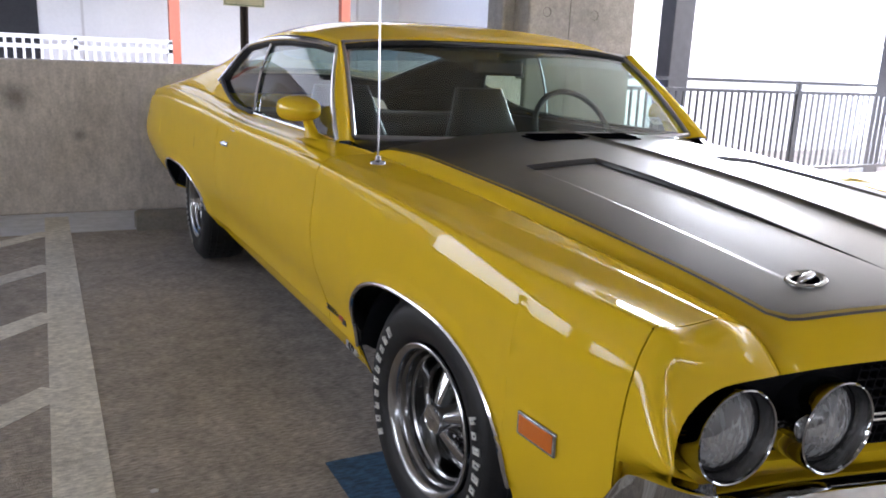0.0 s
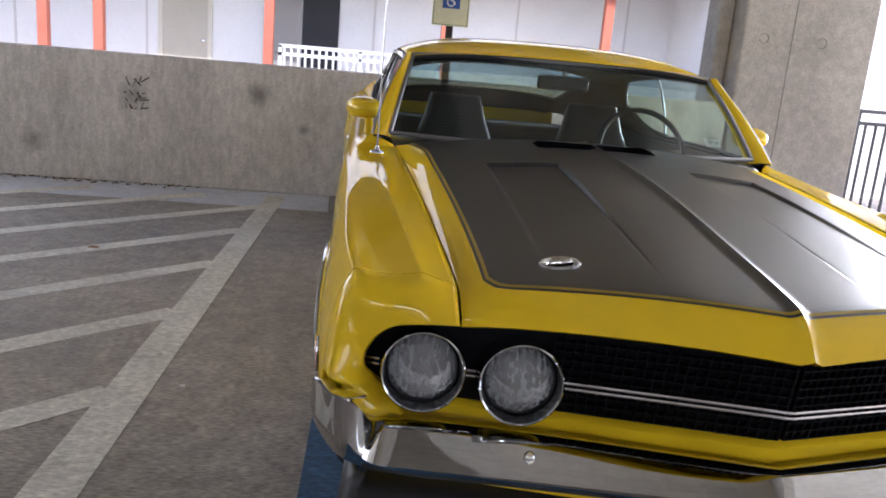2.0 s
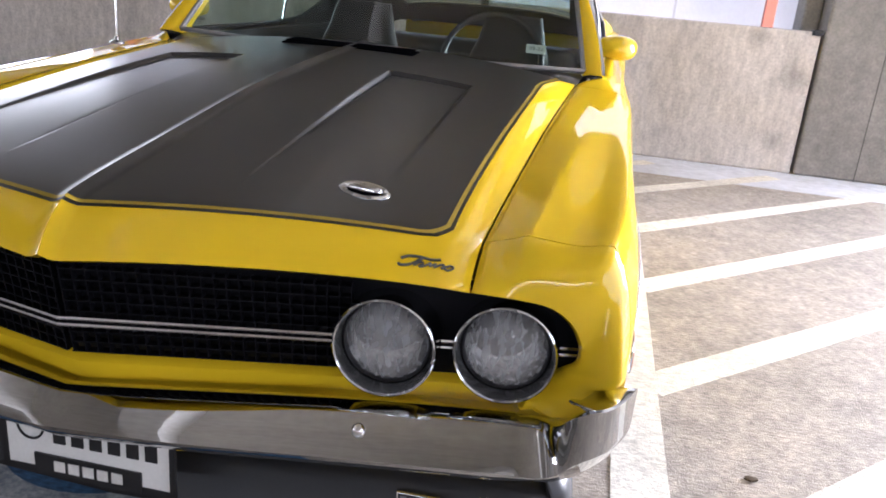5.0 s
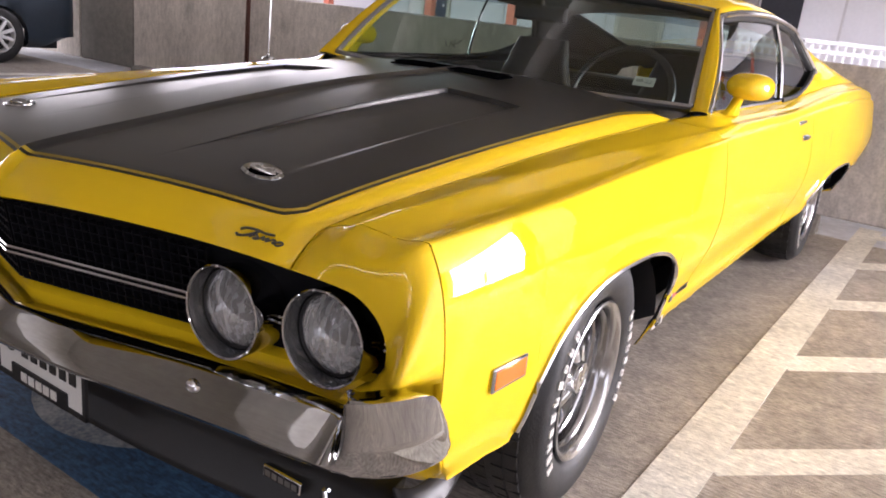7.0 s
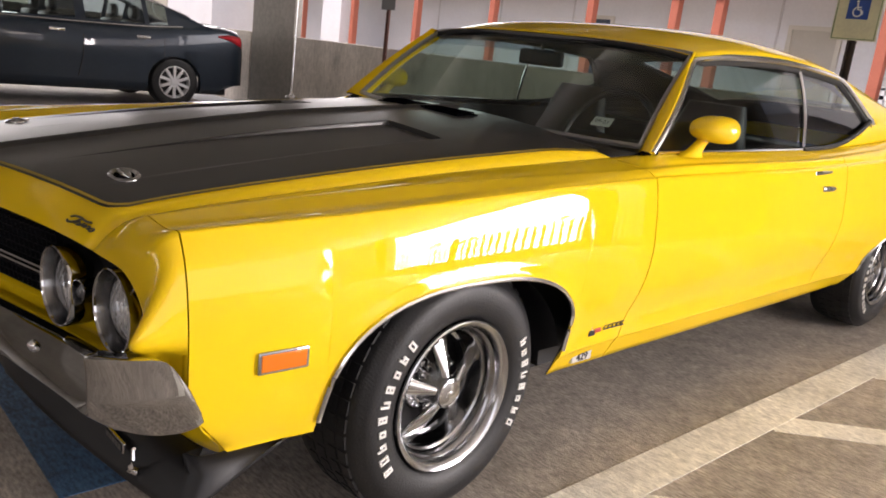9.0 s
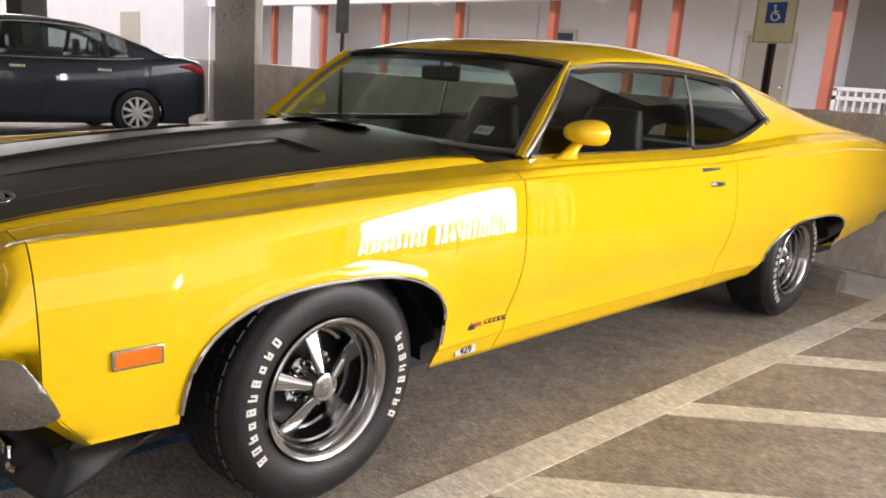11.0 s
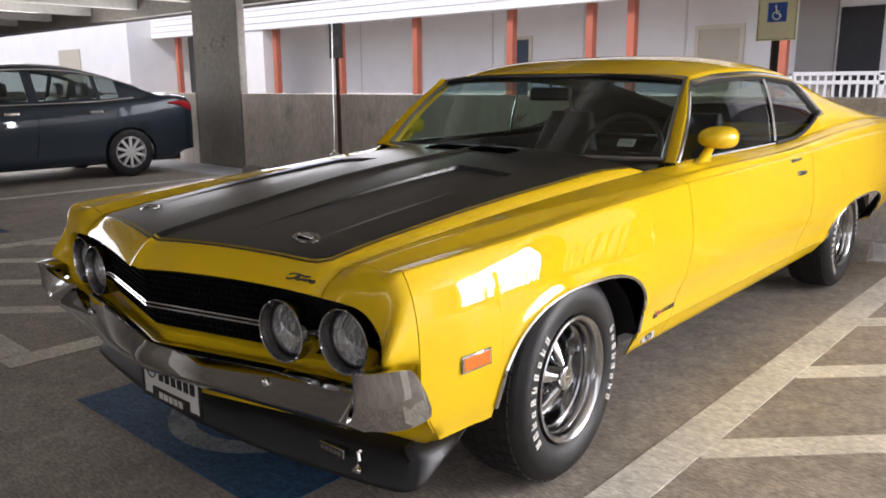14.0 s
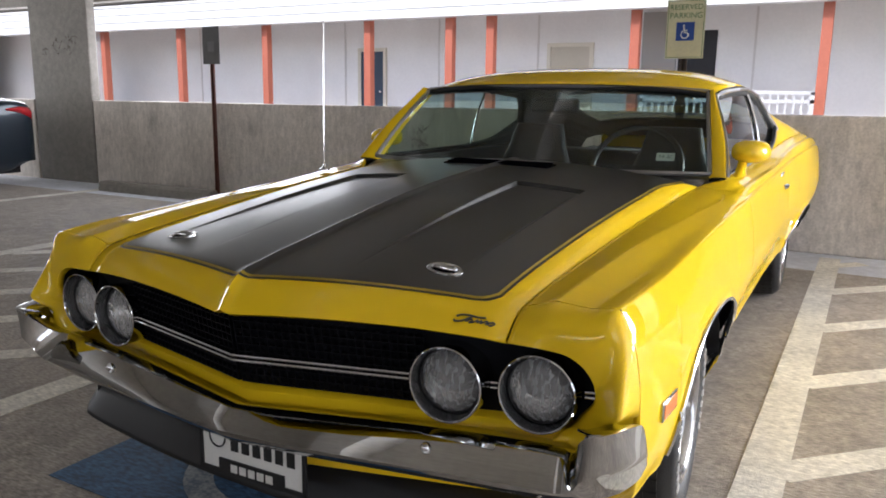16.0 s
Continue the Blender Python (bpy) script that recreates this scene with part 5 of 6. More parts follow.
def make_wheel():
    hub = new("wheel")
    hub.parent = car
    prof = [(0.196, 0.012), (0.200, 0.030), (0.212, 0.046), (0.230, 0.055), (0.255, 0.060), (0.283, 0.058), (0.300, 0.051), (0.303, 0.047), (0.318, 0.036), (0.327, 0.022)]
    tyre = part("tyre", lathe(prof + [(0.333, 0.0), (0.335, -0.04), (0.336, -0.08), (0.335, -0.12), (0.333, -0.16), (0.322, -0.19), (0.28, -0.21), (0.20, -0.19)], 72), RUBBER, hub, "black tyre with white lettering")
    for off in (0.004, -0.030, -0.075, -0.12):
        bm = bmesh.new()
        for k in range(48):
            a = 2 * math.pi * (k + (0.5 if off < -0.05 else 0)) / 48
            m = Matrix.Rotation(a, 4, "X")
            box(bm, off - 0.014, off + 0.014, -0.0165, 0.0165, 0.329, 0.3375 if off < 0 else 0.3345, m)
        ob = part("tread", bm, RUBBER, tyre, flat=True)
    # raised white bars of the tyre's lettering
    def arc(a0, a1, n, name):
        bm = bmesh.new()
        for k in range(n):
            m = Matrix.Rotation(radians(lerp(a0, a1, (k + 0.5) / n)), 4, "X")
            w, lo, hi = 0.0088, 0.247, 0.274 if k % 4 != 2 else 0.267
            bars = [(-w, -w + 0.0058, lo, hi), (w - 0.0058, w, lo, hi - (0.007 if k % 3 == 1 else 0)), (-w, w, lo, lo + 0.0052)]
            if k % 3 != 1:
                bars.append((-w, w, hi - 0.0052, hi))
            if k % 2:
                bars.append((-w, w, (lo + hi) / 2 - 0.0026, (lo + hi) / 2 + 0.0026))
            for q, (a, b, c, d) in enumerate(bars):
                box(bm, 0.055, 0.0626 - 0.0002 * q, a, b, c, d, m)
        part(name, bm, WHITE_LETTER, tyre, "white bars of tyre lettering", flat=True)
    arc(42, 124, 10, "tyre_lettering")
    arc(-124, -62, 8, "tyre_lettering")
    rim = part("rim", lathe([(0.180, 0.016), (0.196, 0.040), (0.2035, 0.046), (0.203, 0.051), (0.199, 0.0535), (0.190, 0.050), (0.183, 0.043), (0.180, 0.034), (0.178, 0.024)], 72), ALLOY, hub, "polished steel rim")
    part("rim_barrel", lathe([(0.178, 0.024), (0.172, 0.020), (0.168, 0.012), (0.166, -0.004), (0.160, -0.008), (0.157, -0.018), (0.156, -0.045), (0.150, -0.056), (0.140, -0.058)], 72), BARREL, hub, "dark metal rim barrel")
    part("brake_drum", lathe([(0.165, -0.02), (0.155, -0.10), (0.0, -0.11)], 40), CAVITY, hub, "dark brake drum")
    for k in range(5):
        m = Matrix.Rotation(2 * math.pi * k / 5 + 0.06, 4, "X")
        rows = []
        for i in range(9):
            u = i / 8
            r = lerp(0.036, 0.158, u)
            w = lerp(0.013, 0.033, u)
            xo = lerp(0.008, -0.034, u ** 1.2)
            d = lerp(0.020, 0.014, u)
            rows.append([m @ Vector((xo + d * max(0.0, math.sin(t)) ** 0.75 - 0.008, w * math.cos(t), r)) for t in (math.pi * j / 12 for j in range(13))])
        part("spoke", grid(rows, closed_v=True), CHROME, hub, "tapered chrome spoke", sharp=50)
        m2 = Matrix.Rotation(2 * math.pi * (k + 0.5) / 5 + 0.06, 4, "X")
        bm = bmesh.new()
        rows = [[m2 @ Vector((-0.040 + h, 0.030 * f * math.cos(t), 0.070 + 0.020 * f * math.sin(t))) for t in (2 * math.pi * j / 20 for j in range(20))] for f, h in ((1.0, -0.012), (1.0, 0.0), (0.92, 0.003), (0.05, 0.003))]
        part("nut_washer", grid(rows, closed_v=True, bm=bm), CHROME, hub, "oval chrome washer plate")
        for o in (-0.014, 0.014):
            bm = lathe([(0.0, 0.006), (0.006, 0.005), (0.0095, 0.0), (0.0095, -0.016)], 6)
            bmesh.ops.transform(bm, matrix=m2 @ Matrix.Translation((-0.028, o, 0.070)), verts=bm.verts[:])
            part("wheel_nut", bm, CHROME, hub)
    part("hub_cap", lathe([(0.0, 0.030), (0.027, 0.030), (0.032, 0.0285), (0.034, 0.030), (0.039, 0.028), (0.042, 0.020), (0.044, -0.02), (0.055, -0.035), (0.060, -0.045)], 36), CHROME, hub, "chrome centre cap")
    part("cap_emblem", boxes((0.0302, 0.0315, -0.012, 0.012, -0.006, 0.006)), ALLOY, hub, bevel=0.001)
    return hub


first = make_wheel()
SMALL = Matrix.Scale(0.962, 4)
first.matrix_local = pose(0.792, 0.0, 0.3235, 0, 0, 3.4) @ SMALL
for m in (pose(0.785, 2.965, 0.3135, 24), pose(-0.792, 0.0, 0.3235, 0, 0, 183.4), pose(-0.785, 2.965, 0.3135, 40, 0, 180)):
    copy_thing(first, m @ SMALL)

# ---- building details ----
BW = BY + 1.6
BEIGE = material("beige_door_paint", (0.50, 0.46, 0.37), 0.6, var=0.06, scale=4)
PASSAGE_SHADE = material("passage_shade", (0.02, 0.02, 0.022), 0.6, var=0.3, scale=3)


def wall_door(name, x0, x1, top, mat, label):
    d = thing(name, label, "door", ((x0 + x1) / 2, BW, 0.35))
    w = (x1 - x0) / 2
    part("door_leaf", boxes((-w + 0.07, w - 0.07, -0.03, 0.01, 0, top - 0.42)), mat, d, flat=True)
    fr = material("door_frame", (0.62, 0.58, 0.48), 0.6)
    for a, b, c, e in ((-w, -w + 0.08, 0, top - 0.35), (w - 0.08, w, 0, top - 0.35), (-w + 0.08, w - 0.08, top - 0.43, top - 0.35)):
        part("door_frame", boxes((a, b, -0.06, 0.0, c, e)), fr, d, flat=True)
    part("door_knob", lathe([(0, -0.09), (0.03, -0.08), (0.035, -0.05), (0.015, -0.03)], 12, axis="y"), BRIGHT, d).location = (w - 0.16, 0, 0.95)
    return d


wall_door("house_door", -4.98, -3.98, 2.32, BEIGE, "beige panelled door with a pale frame")
wall_door("house_door", -9.80, -9.0, 2.30, material("blue_grey_door", (0.04, 0.06, 0.09), 0.5), "dark blue door with a pale frame")
wall_door("house_door", -27.5, -26.2, 2.30, material("brown_door", (0.06, 0.045, 0.04), 0.5), "dark brown door with a pale frame")
# flat panel on the wall; the passage's inner shade is its colour
tagged(finish(boxes((-2.28, -1.58, BW - 0.03, BW - 0.004, 0.35, 2.50)), "passage", PASSAGE_SHADE, flat=True), "flat dark panel coloured as the shaded passage opening", "opening", kind="structure")
tagged(finish(boxes((-2.98, -2.32, BW - 0.10, BW - 0.004, 0.35, 2.86)), "passage_side", material("taupe_wall", (0.30, 0.28, 0.26), 0.7), flat=True), "taupe wall beside the passage", "wall", kind="structure")
for x in (-15.0, -12.6, -10.2, -7.6, -5.2, -0.9, 1.9, 4.1):
    tagged(finish(boxes((x - 0.02, x + 0.02, BW - 0.018, BW - 0.004, 0.35, 2.9)), "wall_batten", material("batten", (0.60, 0.58, 0.55), 0.7), flat=True), "narrow seam batten on the white wall", "trim", "battens", "structure")
tagged(finish(boxes((-18.0, -17.05, BY - 0.3, BY + 0.3, -0.3, 6.0)), "white_pillar", SIDING, flat=True), "broad white pillar of the building", "column", kind="structure")
tagged(finish(boxes((-45, -23.3, BY - 1.2, BY + 1.0, -0.3, 5.0)), "white_wing", SIDING, flat=True), "plain white wing of the building across", "wall", kind="structure")
tagged(finish(boxes((-28.7, -26.9, BY - 1.24, BY - 1.205, -0.3, 2.5)), "wing_door", BEIGE, flat=True), "beige door in the white wing", "door", kind="structure")
for x in (-13.2, -8.0, -1.95, 2.4):
    lampg = thing("walkway_lamp", "round white ceiling lamp under the walkway roof", "lamp", (x, BW - 0.6, 2.95), "walkway lamps")
    part("lamp_globe", lathe([(0.0, -0.13), (0.08, -0.12), (0.14, -0.07), (0.15, -0.03), (0.13, 0.0)], 20, axis="z"), material("globe_white", (0.8, 0.8, 0.77), 0.4), lampg)
    part("lamp_rim", lathe([(0.155, -0.03), (0.165, -0.02), (0.165, 0.0)], 20, axis="z"), BRIGHT, lampg)
WHITEP = material("white_rail_paint", (0.62, 0.62, 0.61), 0.5)
wr = thing("walkway_railing", "white painted railing along the walkway", "railing", (0, BY - 0.2, 0.35))
for z in (0.98, 0.84, 0.12):
    part("rail_bar", boxes((-2.5, 0.3, -0.03, 0.03, z - 0.03, z + 0.03)), WHITEP, wr, flat=True)
for x in (-2.47, -1.1, 0.27):
    part("rail_post", boxes((x - 0.03, x + 0.03, -0.03, 0.03, 0.0, 0.99)), WHITEP, wr, flat=True)
bm = bmesh.new()
for k in range(23):
    x = -2.4 + 0.12 * k
    box(bm, x - 0.018, x + 0.018, -0.018, 0.018, 0.12, 0.96)
tagged(part("balustrade", bm, WHITEP, wr, "thin white balusters", flat=True), kind="stuff")

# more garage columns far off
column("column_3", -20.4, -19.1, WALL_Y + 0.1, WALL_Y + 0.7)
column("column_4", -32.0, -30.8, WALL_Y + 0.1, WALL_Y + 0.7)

# holes, joint and marks on the concrete
HOLE = material("form_hole", (0.10, 0.09, 0.08), 0.9, var=0.3, scale=20)
for x in (2.542, 3.078):
    bm = lathe([(0.045, -0.003), (0.040, -0.002), (0.036, 0.012), (0.0, 0.015)], 20, axis="y")
    bmesh.ops.transform(bm, matrix=Matrix.Translation((x, WALL_Y - 0.021, 1.657)), verts=bm.verts[:])
    tagged(finish(bm, "form_tie_hole", HOLE), "round form-tie hole in the concrete column", "hole", "form holes", "structure")
tagged(finish(boxes((2.795, 2.803, WALL_Y - 0.0225, WALL_Y - 0.019, 0.0, 2.9)), "column_joint", HOLE, flat=True), "thin vertical joint in the concrete column", "joint", kind="structure")
tagged(finish(boxes((2.26, 2.34, WALL_Y - 0.03, WALL_Y + 0.05, 1.055, 1.095)), "joint_filler", BLACK, flat=True, bevel=0.01), "dark filler at the top of the wall joint", "trim", kind="structure")
MARK = material("dark_scrawl", (0.13, 0.105, 0.09), 0.9, var=0.6, scale=60)
rng = random.Random(5)


def scrawl(name, cx, cz, w, h, y, n):
    bm = bmesh.new()
    for k in range(n):
        x, z = cx + rng.uniform(-w, w), cz + rng.uniform(-h, h)
        a, l, t = rng.uniform(-1.3, 1.3), rng.uniform(0.025, 0.08), rng.uniform(0.006, 0.015)
        m = Matrix.Translation((x, y - 0.001 * (k % 4) * 0.3, z)) @ Matrix.Rotation(a, 4, "Y")
        box(bm, -l / 2, l / 2, -0.0012, 0.0005, -t / 2, t / 2, m)
    tagged(finish(bm, name, MARK, flat=True), "dark scribbled mark on the concrete", "stain", kind="structure")


scrawl("wall_mark", -2.78, 0.80, 0.09, 0.10, WALL_Y - 0.001, 15)
scrawl("wall_mark", -2.78, 0.64, 0.10, 0.02, WALL_Y - 0.001, 7)
scrawl("column_mark", -8.17, 1.78, 0.24, 0.11, WALL_Y + 0.003, 26)
scrawl("column_mark", -8.58, 1.70, 0.04, 0.04, WALL_Y + 0.003, 5)

# ---- signs ----
SIGNF = material("sign_face", (0.60, 0.58, 0.40), 0.5, var=0.12, scale=6)
GREEN = material("sign_green", (0.05, 0.16, 0.07), 0.5)
SBLUE = material("sign_blue", (0.015, 0.06, 0.28), 0.45)
SWHITE = material("sign_white", (0.75, 0.75, 0.72), 0.5)
RUST = material("rusty_post", (0.14, 0.045, 0.03), 0.7, var=0.4, scale=12)


def channel_post(parent, h, mat):
    bm = boxes((-0.03, -0.012, 0.0, 0.012, 0, h), (0.012, 0.03, 0.0, 0.012, 0, h), (-0.012, 0.012, 0.018, 0.03, 0, h), (-0.016, -0.012, 0.006, 0.022, 0, h), (0.012, 0.016, 0.006, 0.022, 0, h))
    part("post", bm, mat, parent, "steel channel post", flat=True)


def wheelchair(parent, s, y, mat, x=0.0, z=0.0):
    """The access symbol drawn with round bars."""
    pts = [(-0.10, 0.34), (-0.06, 0.12), (-0.04, -0.04), (0.14, -0.04), (0.22, -0.26), (0.30, -0.26)]
    bm = tube([(x + a * s, y, z + b * s) for a, b in pts], 0.045 * s, 8, flat=1)
    tube([(x + 0.0 * s, y, z + 0.10 * s), (x + 0.16 * s, y, z + 0.10 * s)], 0.035 * s, 8, bm)
    part("symbol_figure", bm, mat, parent)
    ring = [(x + (-0.02 + 0.26 * math.cos(a)) * s, y, z + (-0.16 + 0.26 * math.sin(a)) * s) for a in (radians(115 + 260 * k / 24) for k in range(25))]
    part("symbol_wheel", tube(ring, 0.04 * s, 8), mat, parent)
    bm = lathe([(0.0, -0.03 * s), (0.06 * s, -0.02 * s), (0.075 * s, 0.0)], 16, axis="y")
    bmesh.ops.transform(bm, matrix=Matrix.Translation((x - 0.11 * s, y, z + 0.44 * s)), verts=bm.verts[:])
    part("symbol_head", bm, mat, parent)


sg = thing("parking_sign", "pale accessible parking sign on a dark steel post", "sign", (-0.215, 4.50, 0.0))
channel_post(sg, 1.93, material("post_steel", (0.045, 0.03, 0.025), 0.6, var=0.4, scale=10))
board = part("sign_board", boxes((-0.152, 0.152, -0.006, -0.002, 1.515, 1.975)), SIGNF, sg, "pale green-beige sign board", bevel=0.0015)
for a, b, c, d in ((-0.143, 0.143, 1.963, 1.967), (-0.143, 0.143, 1.523, 1.527), (-0.143, -0.139, 1.523, 1.967), (0.139, 0.143, 1.523, 1.967)):
    part("sign_border", boxes((a, b, -0.0078, -0.0062, c, d)), GREEN, board, flat=True)
lettering("sign_words", "RESERVED", 0.058, pose(0, -0.0072, 1.915, 90), GREEN, board, depth=0.0005)
lettering("sign_words", "PARKING", 0.062, pose(0, -0.0072, 1.850, 90), GREEN, board, depth=0.0005)
part("sign_panel", boxes((-0.072, 0.072, -0.0078, -0.0062, 1.655, 1.800)), SBLUE, board, "blue symbol panel", flat=True)
wheelchair(board, 0.115, -0.0085, SWHITE, 0.0, 1.722)
sg2 = thing("parking_sign", "dark parking sign on a rusty red post", "sign", (-5.446, 4.50, 0.0))
channel_post(sg2, 1.9, RUST)
DKS = material("dark_sign", (0.055, 0.05, 0.045), 0.6, var=0.3, scale=10)
board2 = part("sign_board", boxes((-0.128, 0.128, -0.006, -0.002, 1.512, 1.924)), DKS, sg2, "dark sign board", bevel=0.0015)
part("sign_panel", boxes((-0.05, 0.05, -0.0078, -0.0062, 1.65, 1.76)), material("dim_panel", (0.09, 0.085, 0.08), 0.6), board2, flat=True)

# access symbol on the floor
WORN = material("worn_floor_white", (0.45, 0.46, 0.46), 0.75, var=0.5, scale=9, bump=0.3, bscale=110, color2=(0.12, 0.16, 0.21))
for cx in (-0.31, -5.58):
    fs = tagged(new("floor_symbol"), "worn white access symbol on the blue square", "floor marking", kind="structure")
    bm = bmesh.new()
    cy = -0.20
    for k in range(28):
        a0, a1 = (radians(100 + 270 * (k + e) / 28) for e in (0, 1))
        q = [(r * math.cos(a), r * math.sin(a)) for r, a in ((0.27, a0), (0.36, a0), (0.36, a1), (0.27, a1))]
        bm.faces.new([bm.verts.new((cx + 0.02 + px, cy - 0.10 + py, 0.0042)) for px, py in q])
    bmesh.ops.remove_doubles(bm, verts=bm.verts[:], dist=0.0005)
    part("symbol_wheel", bm, WORN, fs, flat=True)
    bm = bmesh.new()
    for a, b, w in (((-0.10, 0.30), (-0.04, 0.0), 0.10), ((-0.05, 0.02), (0.20, 0.02), 0.09), ((0.18, 0.04), (0.30, -0.25), 0.09), ((0.28, -0.25), (0.40, -0.22), 0.08)):
        strip(bm, (cx + a[0], cy + a[1]), (cx + b[0], cy + b[1]), w, 0.0040)
    part("symbol_figure", bm, WORN, fs, flat=True)

# ---- the dark sedan ----
NAVY = material("navy_paint", (0.014, 0.027, 0.045), 0.35, 0.3, coat=1.0, var=0.1, scale=3)
SGLASS = glass("sedan_glass", (0.52, 0.58, 0.57))
sed = thing("sedan", "dark navy blue four-door sedan parked beside the wall", "car", (-8.95, -0.05, 0))
hw = curve((-0.62, 0.45), (-0.50, 0.70), (-0.2, 0.84), (0.4, 0.895), (1.5, 0.915), (2.6, 0.915), (3.4, 0.90), (3.85, 0.86), (4.10, 0.80), (4.24, 0.60))
sh = curve((-0.62, 0.62), (-0.4, 0.74), (0.2, 0.88), (0.8, 0.945), (2.0, 0.965), (2.8, 0.99), (3.4, 1.04), (3.85, 1.07), (4.10, 1.03), (4.24, 0.92))
SARCH = ((0.36, 0.36, 0.33, 0.33), (3.14, 0.36, 0.33, 0.33))


def sarch(y):
    for c, a, b, z0 in SARCH:
        if abs(y - c) < a:
            return z0 + b * math.sqrt(1 - ((y - c) / a) ** 2)
    return 0.0


ys = sorted(set(list(np.linspace(-0.62, 4.24, 60)) + [c + s * 0.36 * k for c in (0.36, 3.14) for s in (-1, 1) for k in (1.001, 0.998, 0.98, 0.93)]))
rows = []
for y in ys:
    w, z = hw(y), sh(y)
    end = smooth(3.7, 4.1, y) * 0.12 + (1 - smooth(-0.62, -0.3, y)) * 0.06
    pts = [(0, z + 0.03), (0.6 * w, z + 0.022), (0.88 * w, z + 0.004), (0.965 * w, z - 0.035), (0.985 * w, z - 0.09), (0.995 * w, z - 0.20), (w, z - 0.28), (1.0 * w, 0.56), (0.99 * w, 0.44), (0.995 * w, 0.32), (0.985 * w, 0.24 + end), (0.90 * w, 0.19 + end)]
    za = sarch(y)
    rows.append([(x, y, max(zz, za) if x > 0.9 * w - 0.001 and i > 4 else zz) for i, (x, zz) in enumerate(pts)])
rows = [[(-x, y, z) for x, y, z in reversed(r[1:])] + r for r in rows]
part("sedan_body", grid(rows), NAVY, sed, "navy painted body", sharp=60)
zr = curve((0.55, 0.955), (0.8, 1.10), (1.1, 1.27), (1.4, 1.40), (1.7, 1.465), (2.1, 1.48), (2.5, 1.455), (2.9, 1.37), (3.3, 1.22), (3.6, 1.09), (3.72, 1.065))
rows = []
ys = list(np.linspace(0.55, 3.72, 54))
for y in ys:
    z, b = zr(y), sh(y)
    e = smooth(0.55, 1.3, y) * (1 - smooth(2.7, 3.72, y) * 0.55)
    bx, tx = hw(y) * 0.93, lerp(hw(y) * 0.90, 0.60, min(1, (z - b) / 0.45))
    h = z - b
    rows.append([(bx, y, b), (lerp(bx, tx, 0.12), y, b + 0.10 * h), (lerp(bx, tx, 0.5), y, b + 0.46 * h), (lerp(bx, tx, 0.88), y, b + 0.82 * h), (tx * 0.95, y, b + 0.93 * h), (tx * 0.75, y, b + 0.985 * h), (tx * 0.35, y, z), (0, y, z + 0.005)])


def pane(y):
    return 1.02 < y < 3.06 and not (1.93 < y < 2.03) and not (2.78 < y < 2.83)


bm, bmg = bmesh.new(), bmesh.new()
for s in (1, -1):
    for i in range(len(ys) - 1):
        for j in range(7):
            q = [Vector((s * p[0], p[1], p[2])) for p in (rows[i][j], rows[i + 1][j], rows[i + 1][j + 1], rows[i][j + 1])]
            ym = (ys[i] + ys[i + 1]) / 2
            side_open = j in (1, 2) and pane(ym) and rows[i][4][2] - rows[i][0][2] > 0.16
            screen_open = j >= 4 and (0.62 < ym < 1.34 or 2.95 < ym < 3.58)
            g = bmg if side_open or screen_open else bm
            g.faces.new([g.verts.new(p) for p in q])
for g in (bm, bmg):
    bmesh.ops.remove_doubles(g, verts=g.verts[:], dist=0.0005)
part("sedan_roof", bm, NAVY, sed, "navy roof and pillars", sharp=50)
part("sedan_glazing", bmg, SGLASS, sed, "tinted sedan windows").visible_shadow = False
for s in (1, -1):
    top = [(s * (rows[i][3][0] + 0.006), ys[i], rows[i][3][2] + 0.012) for i in range(6, 48)]
    part("sedan_trim", tube(top, 0.010, 6), BRIGHT, sed, "bright window surround")
    low = [(s * (rows[i][0][0] + 0.010), ys[i], rows[i][0][2] + 0.012) for i in range(6, 46)]
    part("sedan_trim", tube(low, 0.009, 6), BRIGHT, sed, "bright window sill trim")
    for y in (1.98, 0.95, 2.98):
        part("door_gap", tube([(s * (hw(y) * 0.94), y, sh(y) - 0.01), (s * (hw(y) * 0.992), y + 0.01, sh(y) - 0.15), (s * (hw(y) + 0.001), y + 0.01, 0.6), (s * hw(y) * 0.998, y - (0.05 if y < 2.5 else 0.12), 0.34)], 0.005, 5), BLACK, sed, "dark door gap")
    for y in (1.70, 2.72):
        part("sedan_handle", boxes((s * 0.90, s * 0.935, y - 0.10, y + 0.08, 0.845, 0.885)), BRIGHT, sed, "bright door handle", bevel=0.01)
    part("sedan_mirror", boxes((s * 0.88, s * 1.06, 0.98, 1.10, 0.98, 1.12)), NAVY, sed, "navy door mirror", bevel=0.035)
    bm = bmesh.new()
    tl = []
    for k in range(9):
        u = k / 8
        y = lerp(3.74, 4.16, u)
        zc = sh(y) - 0.105
        tl.append([(s * (hw(y) * 0.975 + 0.006), y, zc + lerp(0.012, 0.06, u)), (s * (hw(y) * 0.995 + 0.010), y, zc), (s * (hw(y) * 0.99 + 0.006), y, zc - lerp(0.01, 0.085, u))])
    part("tail_lamp", grid(tl, bm=bm), material("red_lens", (0.55, 0.02, 0.03), 0.2, coat=1.0), sed, "red tail lamp", solid=0.006)
for y in (1.75, 2.75):
    for s in (1, -1):
        part("sedan_seat", boxes((s * 0.15, s * 0.62, y - 0.08, y + 0.08, 0.4, 1.05), (s * 0.26, s * 0.50, y - 0.02, y + 0.08, 1.06, 1.24)), VINYL, sed, "dark seat with headrest", bevel=0.05)
part("sedan_floor", boxes((-0.8, 0.8, -0.4, 3.9, 0.18, 0.28)), BLACK, sed, "dark sedan underbody")
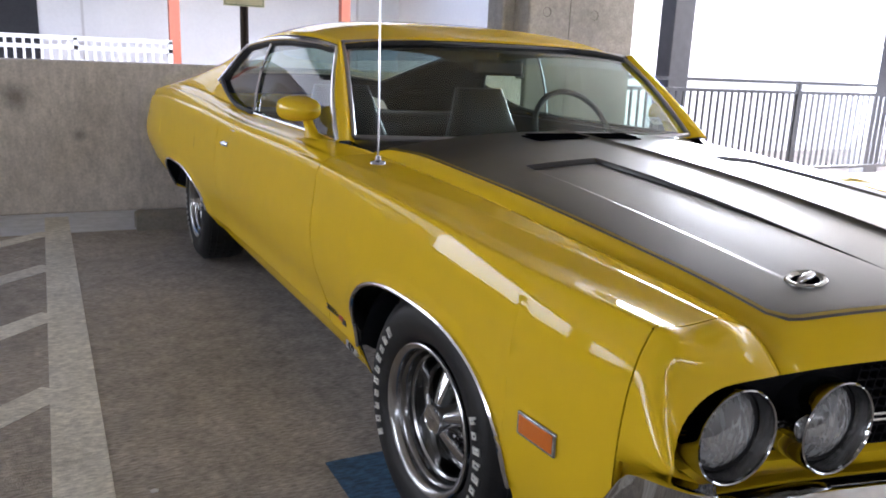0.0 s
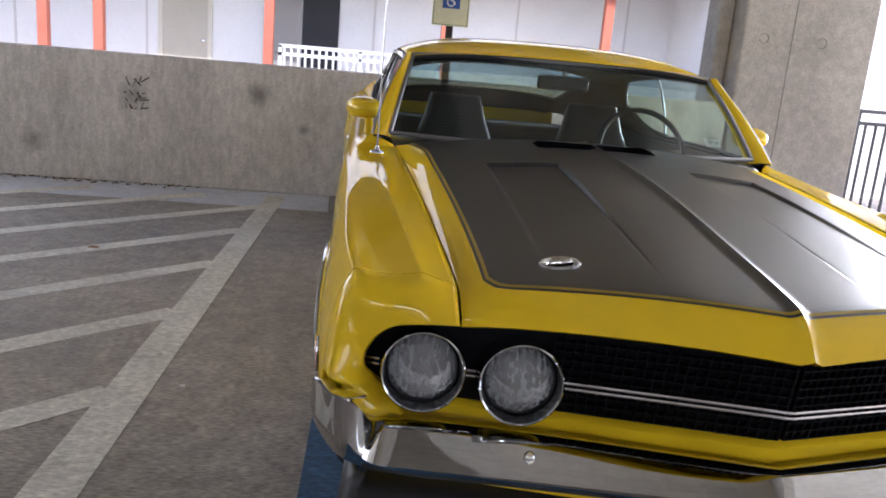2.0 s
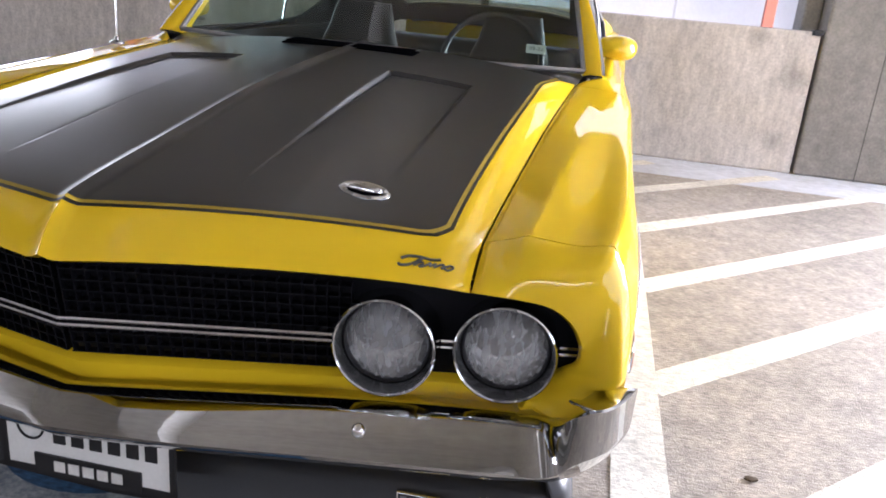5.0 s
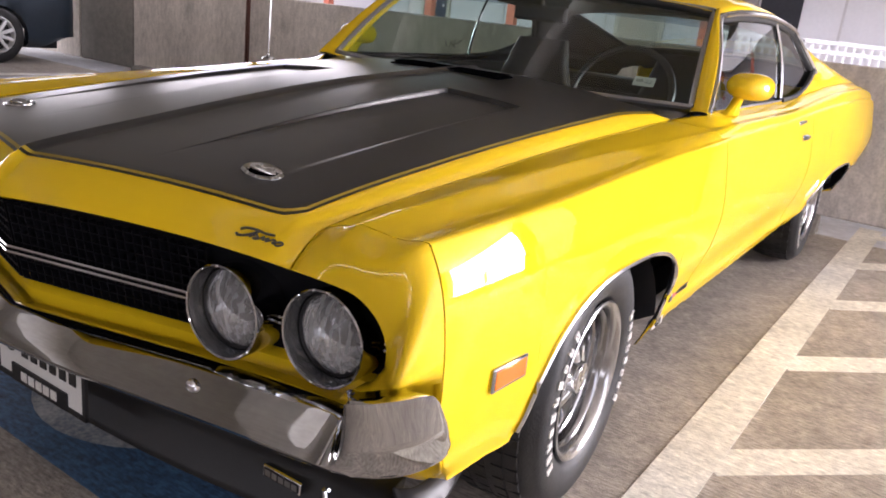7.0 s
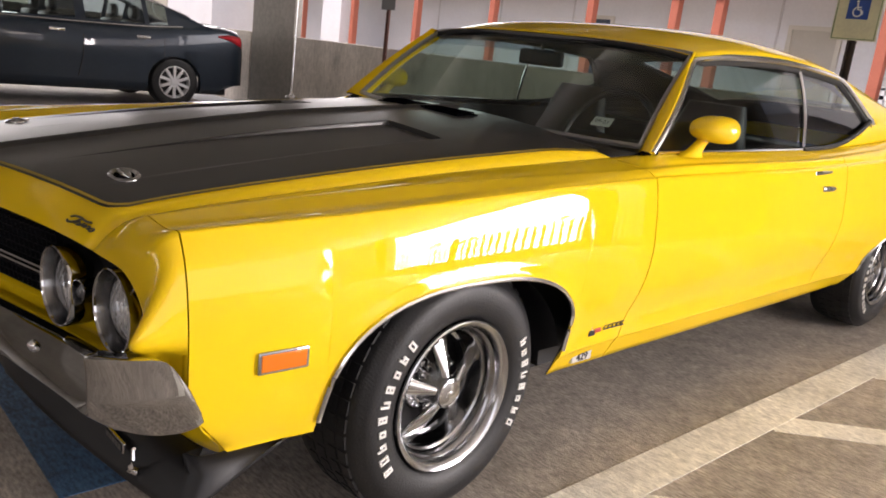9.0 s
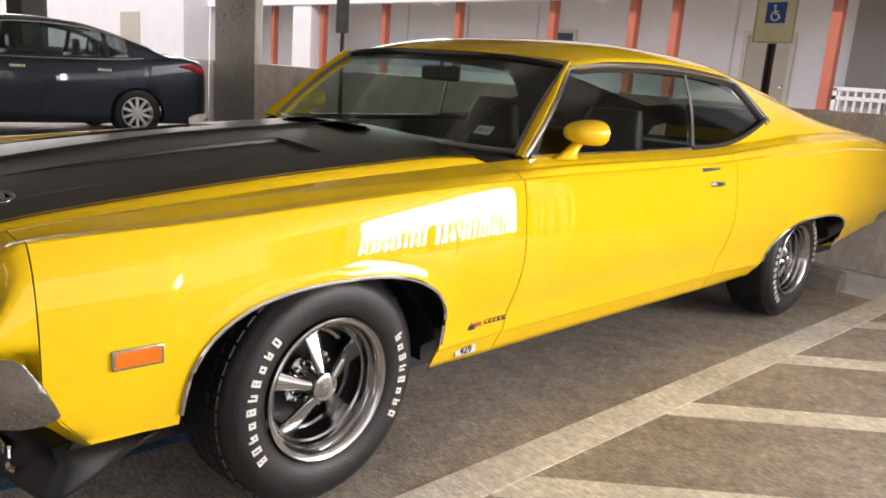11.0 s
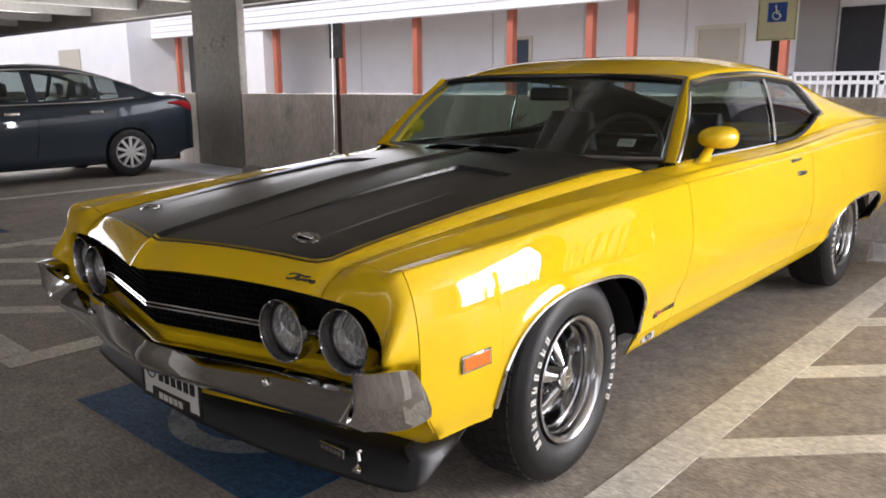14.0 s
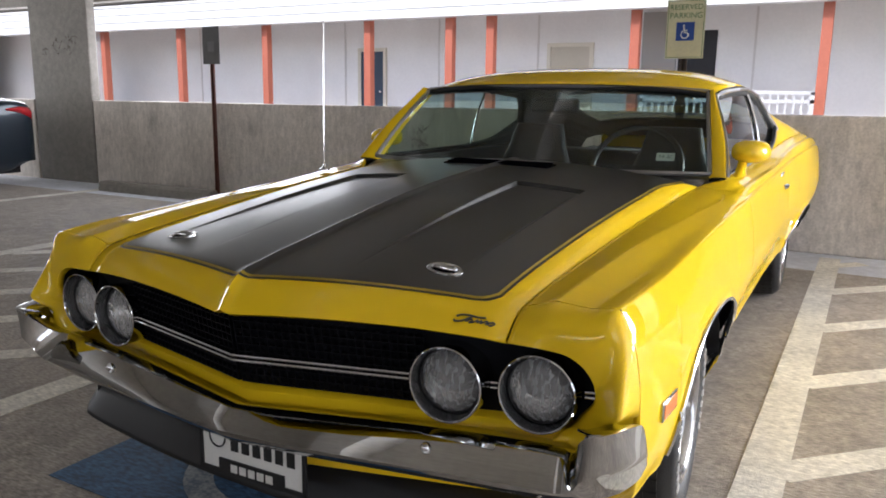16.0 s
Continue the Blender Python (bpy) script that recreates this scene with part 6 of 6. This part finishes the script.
part("boot_lip", tube([(x, 3.93 - 0.10 * (x / 0.7) ** 2, 1.10 - 0.02 * (x / 0.7) ** 2) for x in np.linspace(-0.72, 0.72, 13)], 0.022, 6, flat=0.5), NAVY, sed, "small boot lip")


def sedan_wheel():
    w = new("sedan_wheel")
    w.parent = sed
    part("sedan_tyre", lathe([(0.205, 0.0), (0.215, 0.012), (0.26, 0.018), (0.30, 0.008), (0.322, -0.02), (0.325, -0.10), (0.32, -0.18), (0.22, -0.2)], 40), RUBBER, w, "black sedan tyre")
    SILV = material("silver_wheel", (0.72, 0.72, 0.73), 0.4, 0.5)
    part("sedan_rim", lathe([(0.20, -0.02), (0.208, 0.008), (0.200, 0.010), (0.190, -0.01), (0.18, -0.06)], 40), SILV, w, "silver sedan rim")
    part("rim_back", lathe([(0.19, -0.05), (0.0, -0.06)], 24), CAVITY, w)
    for k in range(10):
        m = Matrix.Rotation(2 * math.pi * k / 10, 4, "X")
        bm = bmesh.new()
        box(bm, -0.02, 0.004, -0.020, 0.020, 0.05, 0.195, m)
        part("rim_spoke", bm, SILV, w, bevel=0.006)
    part("rim_cap", lathe([(0.0, 0.006), (0.05, 0.004), (0.065, -0.01), (0.065, -0.04)], 24), SILV, w)
    return w


sw = sedan_wheel()
sw.matrix_local = pose(0.885, 3.14, 0.325)
copy_thing(sw, pose(0.885, 0.36, 0.325, 20))
copy_thing(sw, pose(-0.885, 3.14, 0.325, 0, 0, 180))
copy_thing(sw, pose(-0.885, 0.36, 0.325, 10, 0, 180))

# small litter on the floor
for x, y, r, c in ((-1.40, 0.47, 0.012, (0.75, 0.74, 0.70)), (-2.35, 2.35, 0.030, (0.35, 0.16, 0.05)), (-1.55, 0.75, 0.010, (0.6, 0.58, 0.5)), (1.30, 0.02, 0.018, (0.10, 0.07, 0.04))):
    bm = bmesh.new()
    n = 7
    ring = [bm.verts.new((x + r * (0.7 + 0.5 * rng.random()) * math.cos(2 * math.pi * k / n), y + r * 0.6 * (0.7 + 0.5 * rng.random()) * math.sin(2 * math.pi * k / n), 0.006)) for k in range(n)]
    low = [bm.verts.new((v.co.x, v.co.y, 0.0008)) for v in ring]
    mid = bm.verts.new((x, y, 0.010))
    for k in range(n):
        bm.faces.new((ring[k], ring[(k + 1) % n], mid))
        bm.faces.new((low[k], low[(k + 1) % n], ring[(k + 1) % n], ring[k]))
    tagged(finish(bm, "litter", material("litter", c, 0.8)), "small scrap of dry leaf or paper on the floor", "litter", "litter")
bm = bmesh.new()
for k in range(260):
    x, y, r = rng.uniform(-7, -2.2), WALL_Y - rng.random() ** 2 * 0.16, rng.uniform(0.006, 0.022)
    m = Matrix.Translation((x, y, 0.006)) @ Matrix.Rotation(rng.uniform(0, 6.3), 4, "Z") @ Matrix.Rotation(rng.uniform(-0.5, 0.5), 4, "X")
    box(bm, -r, r, -r * 0.5, r * 0.5, -0.002, 0.002, m)
tagged(finish(bm, "dry_leaves", material("dry_leaf", (0.12, 0.06, 0.03), 0.9, var=0.5, scale=40), flat=True), "dry brown leaf litter along the foot of the wall", "leaves", kind="stuff")
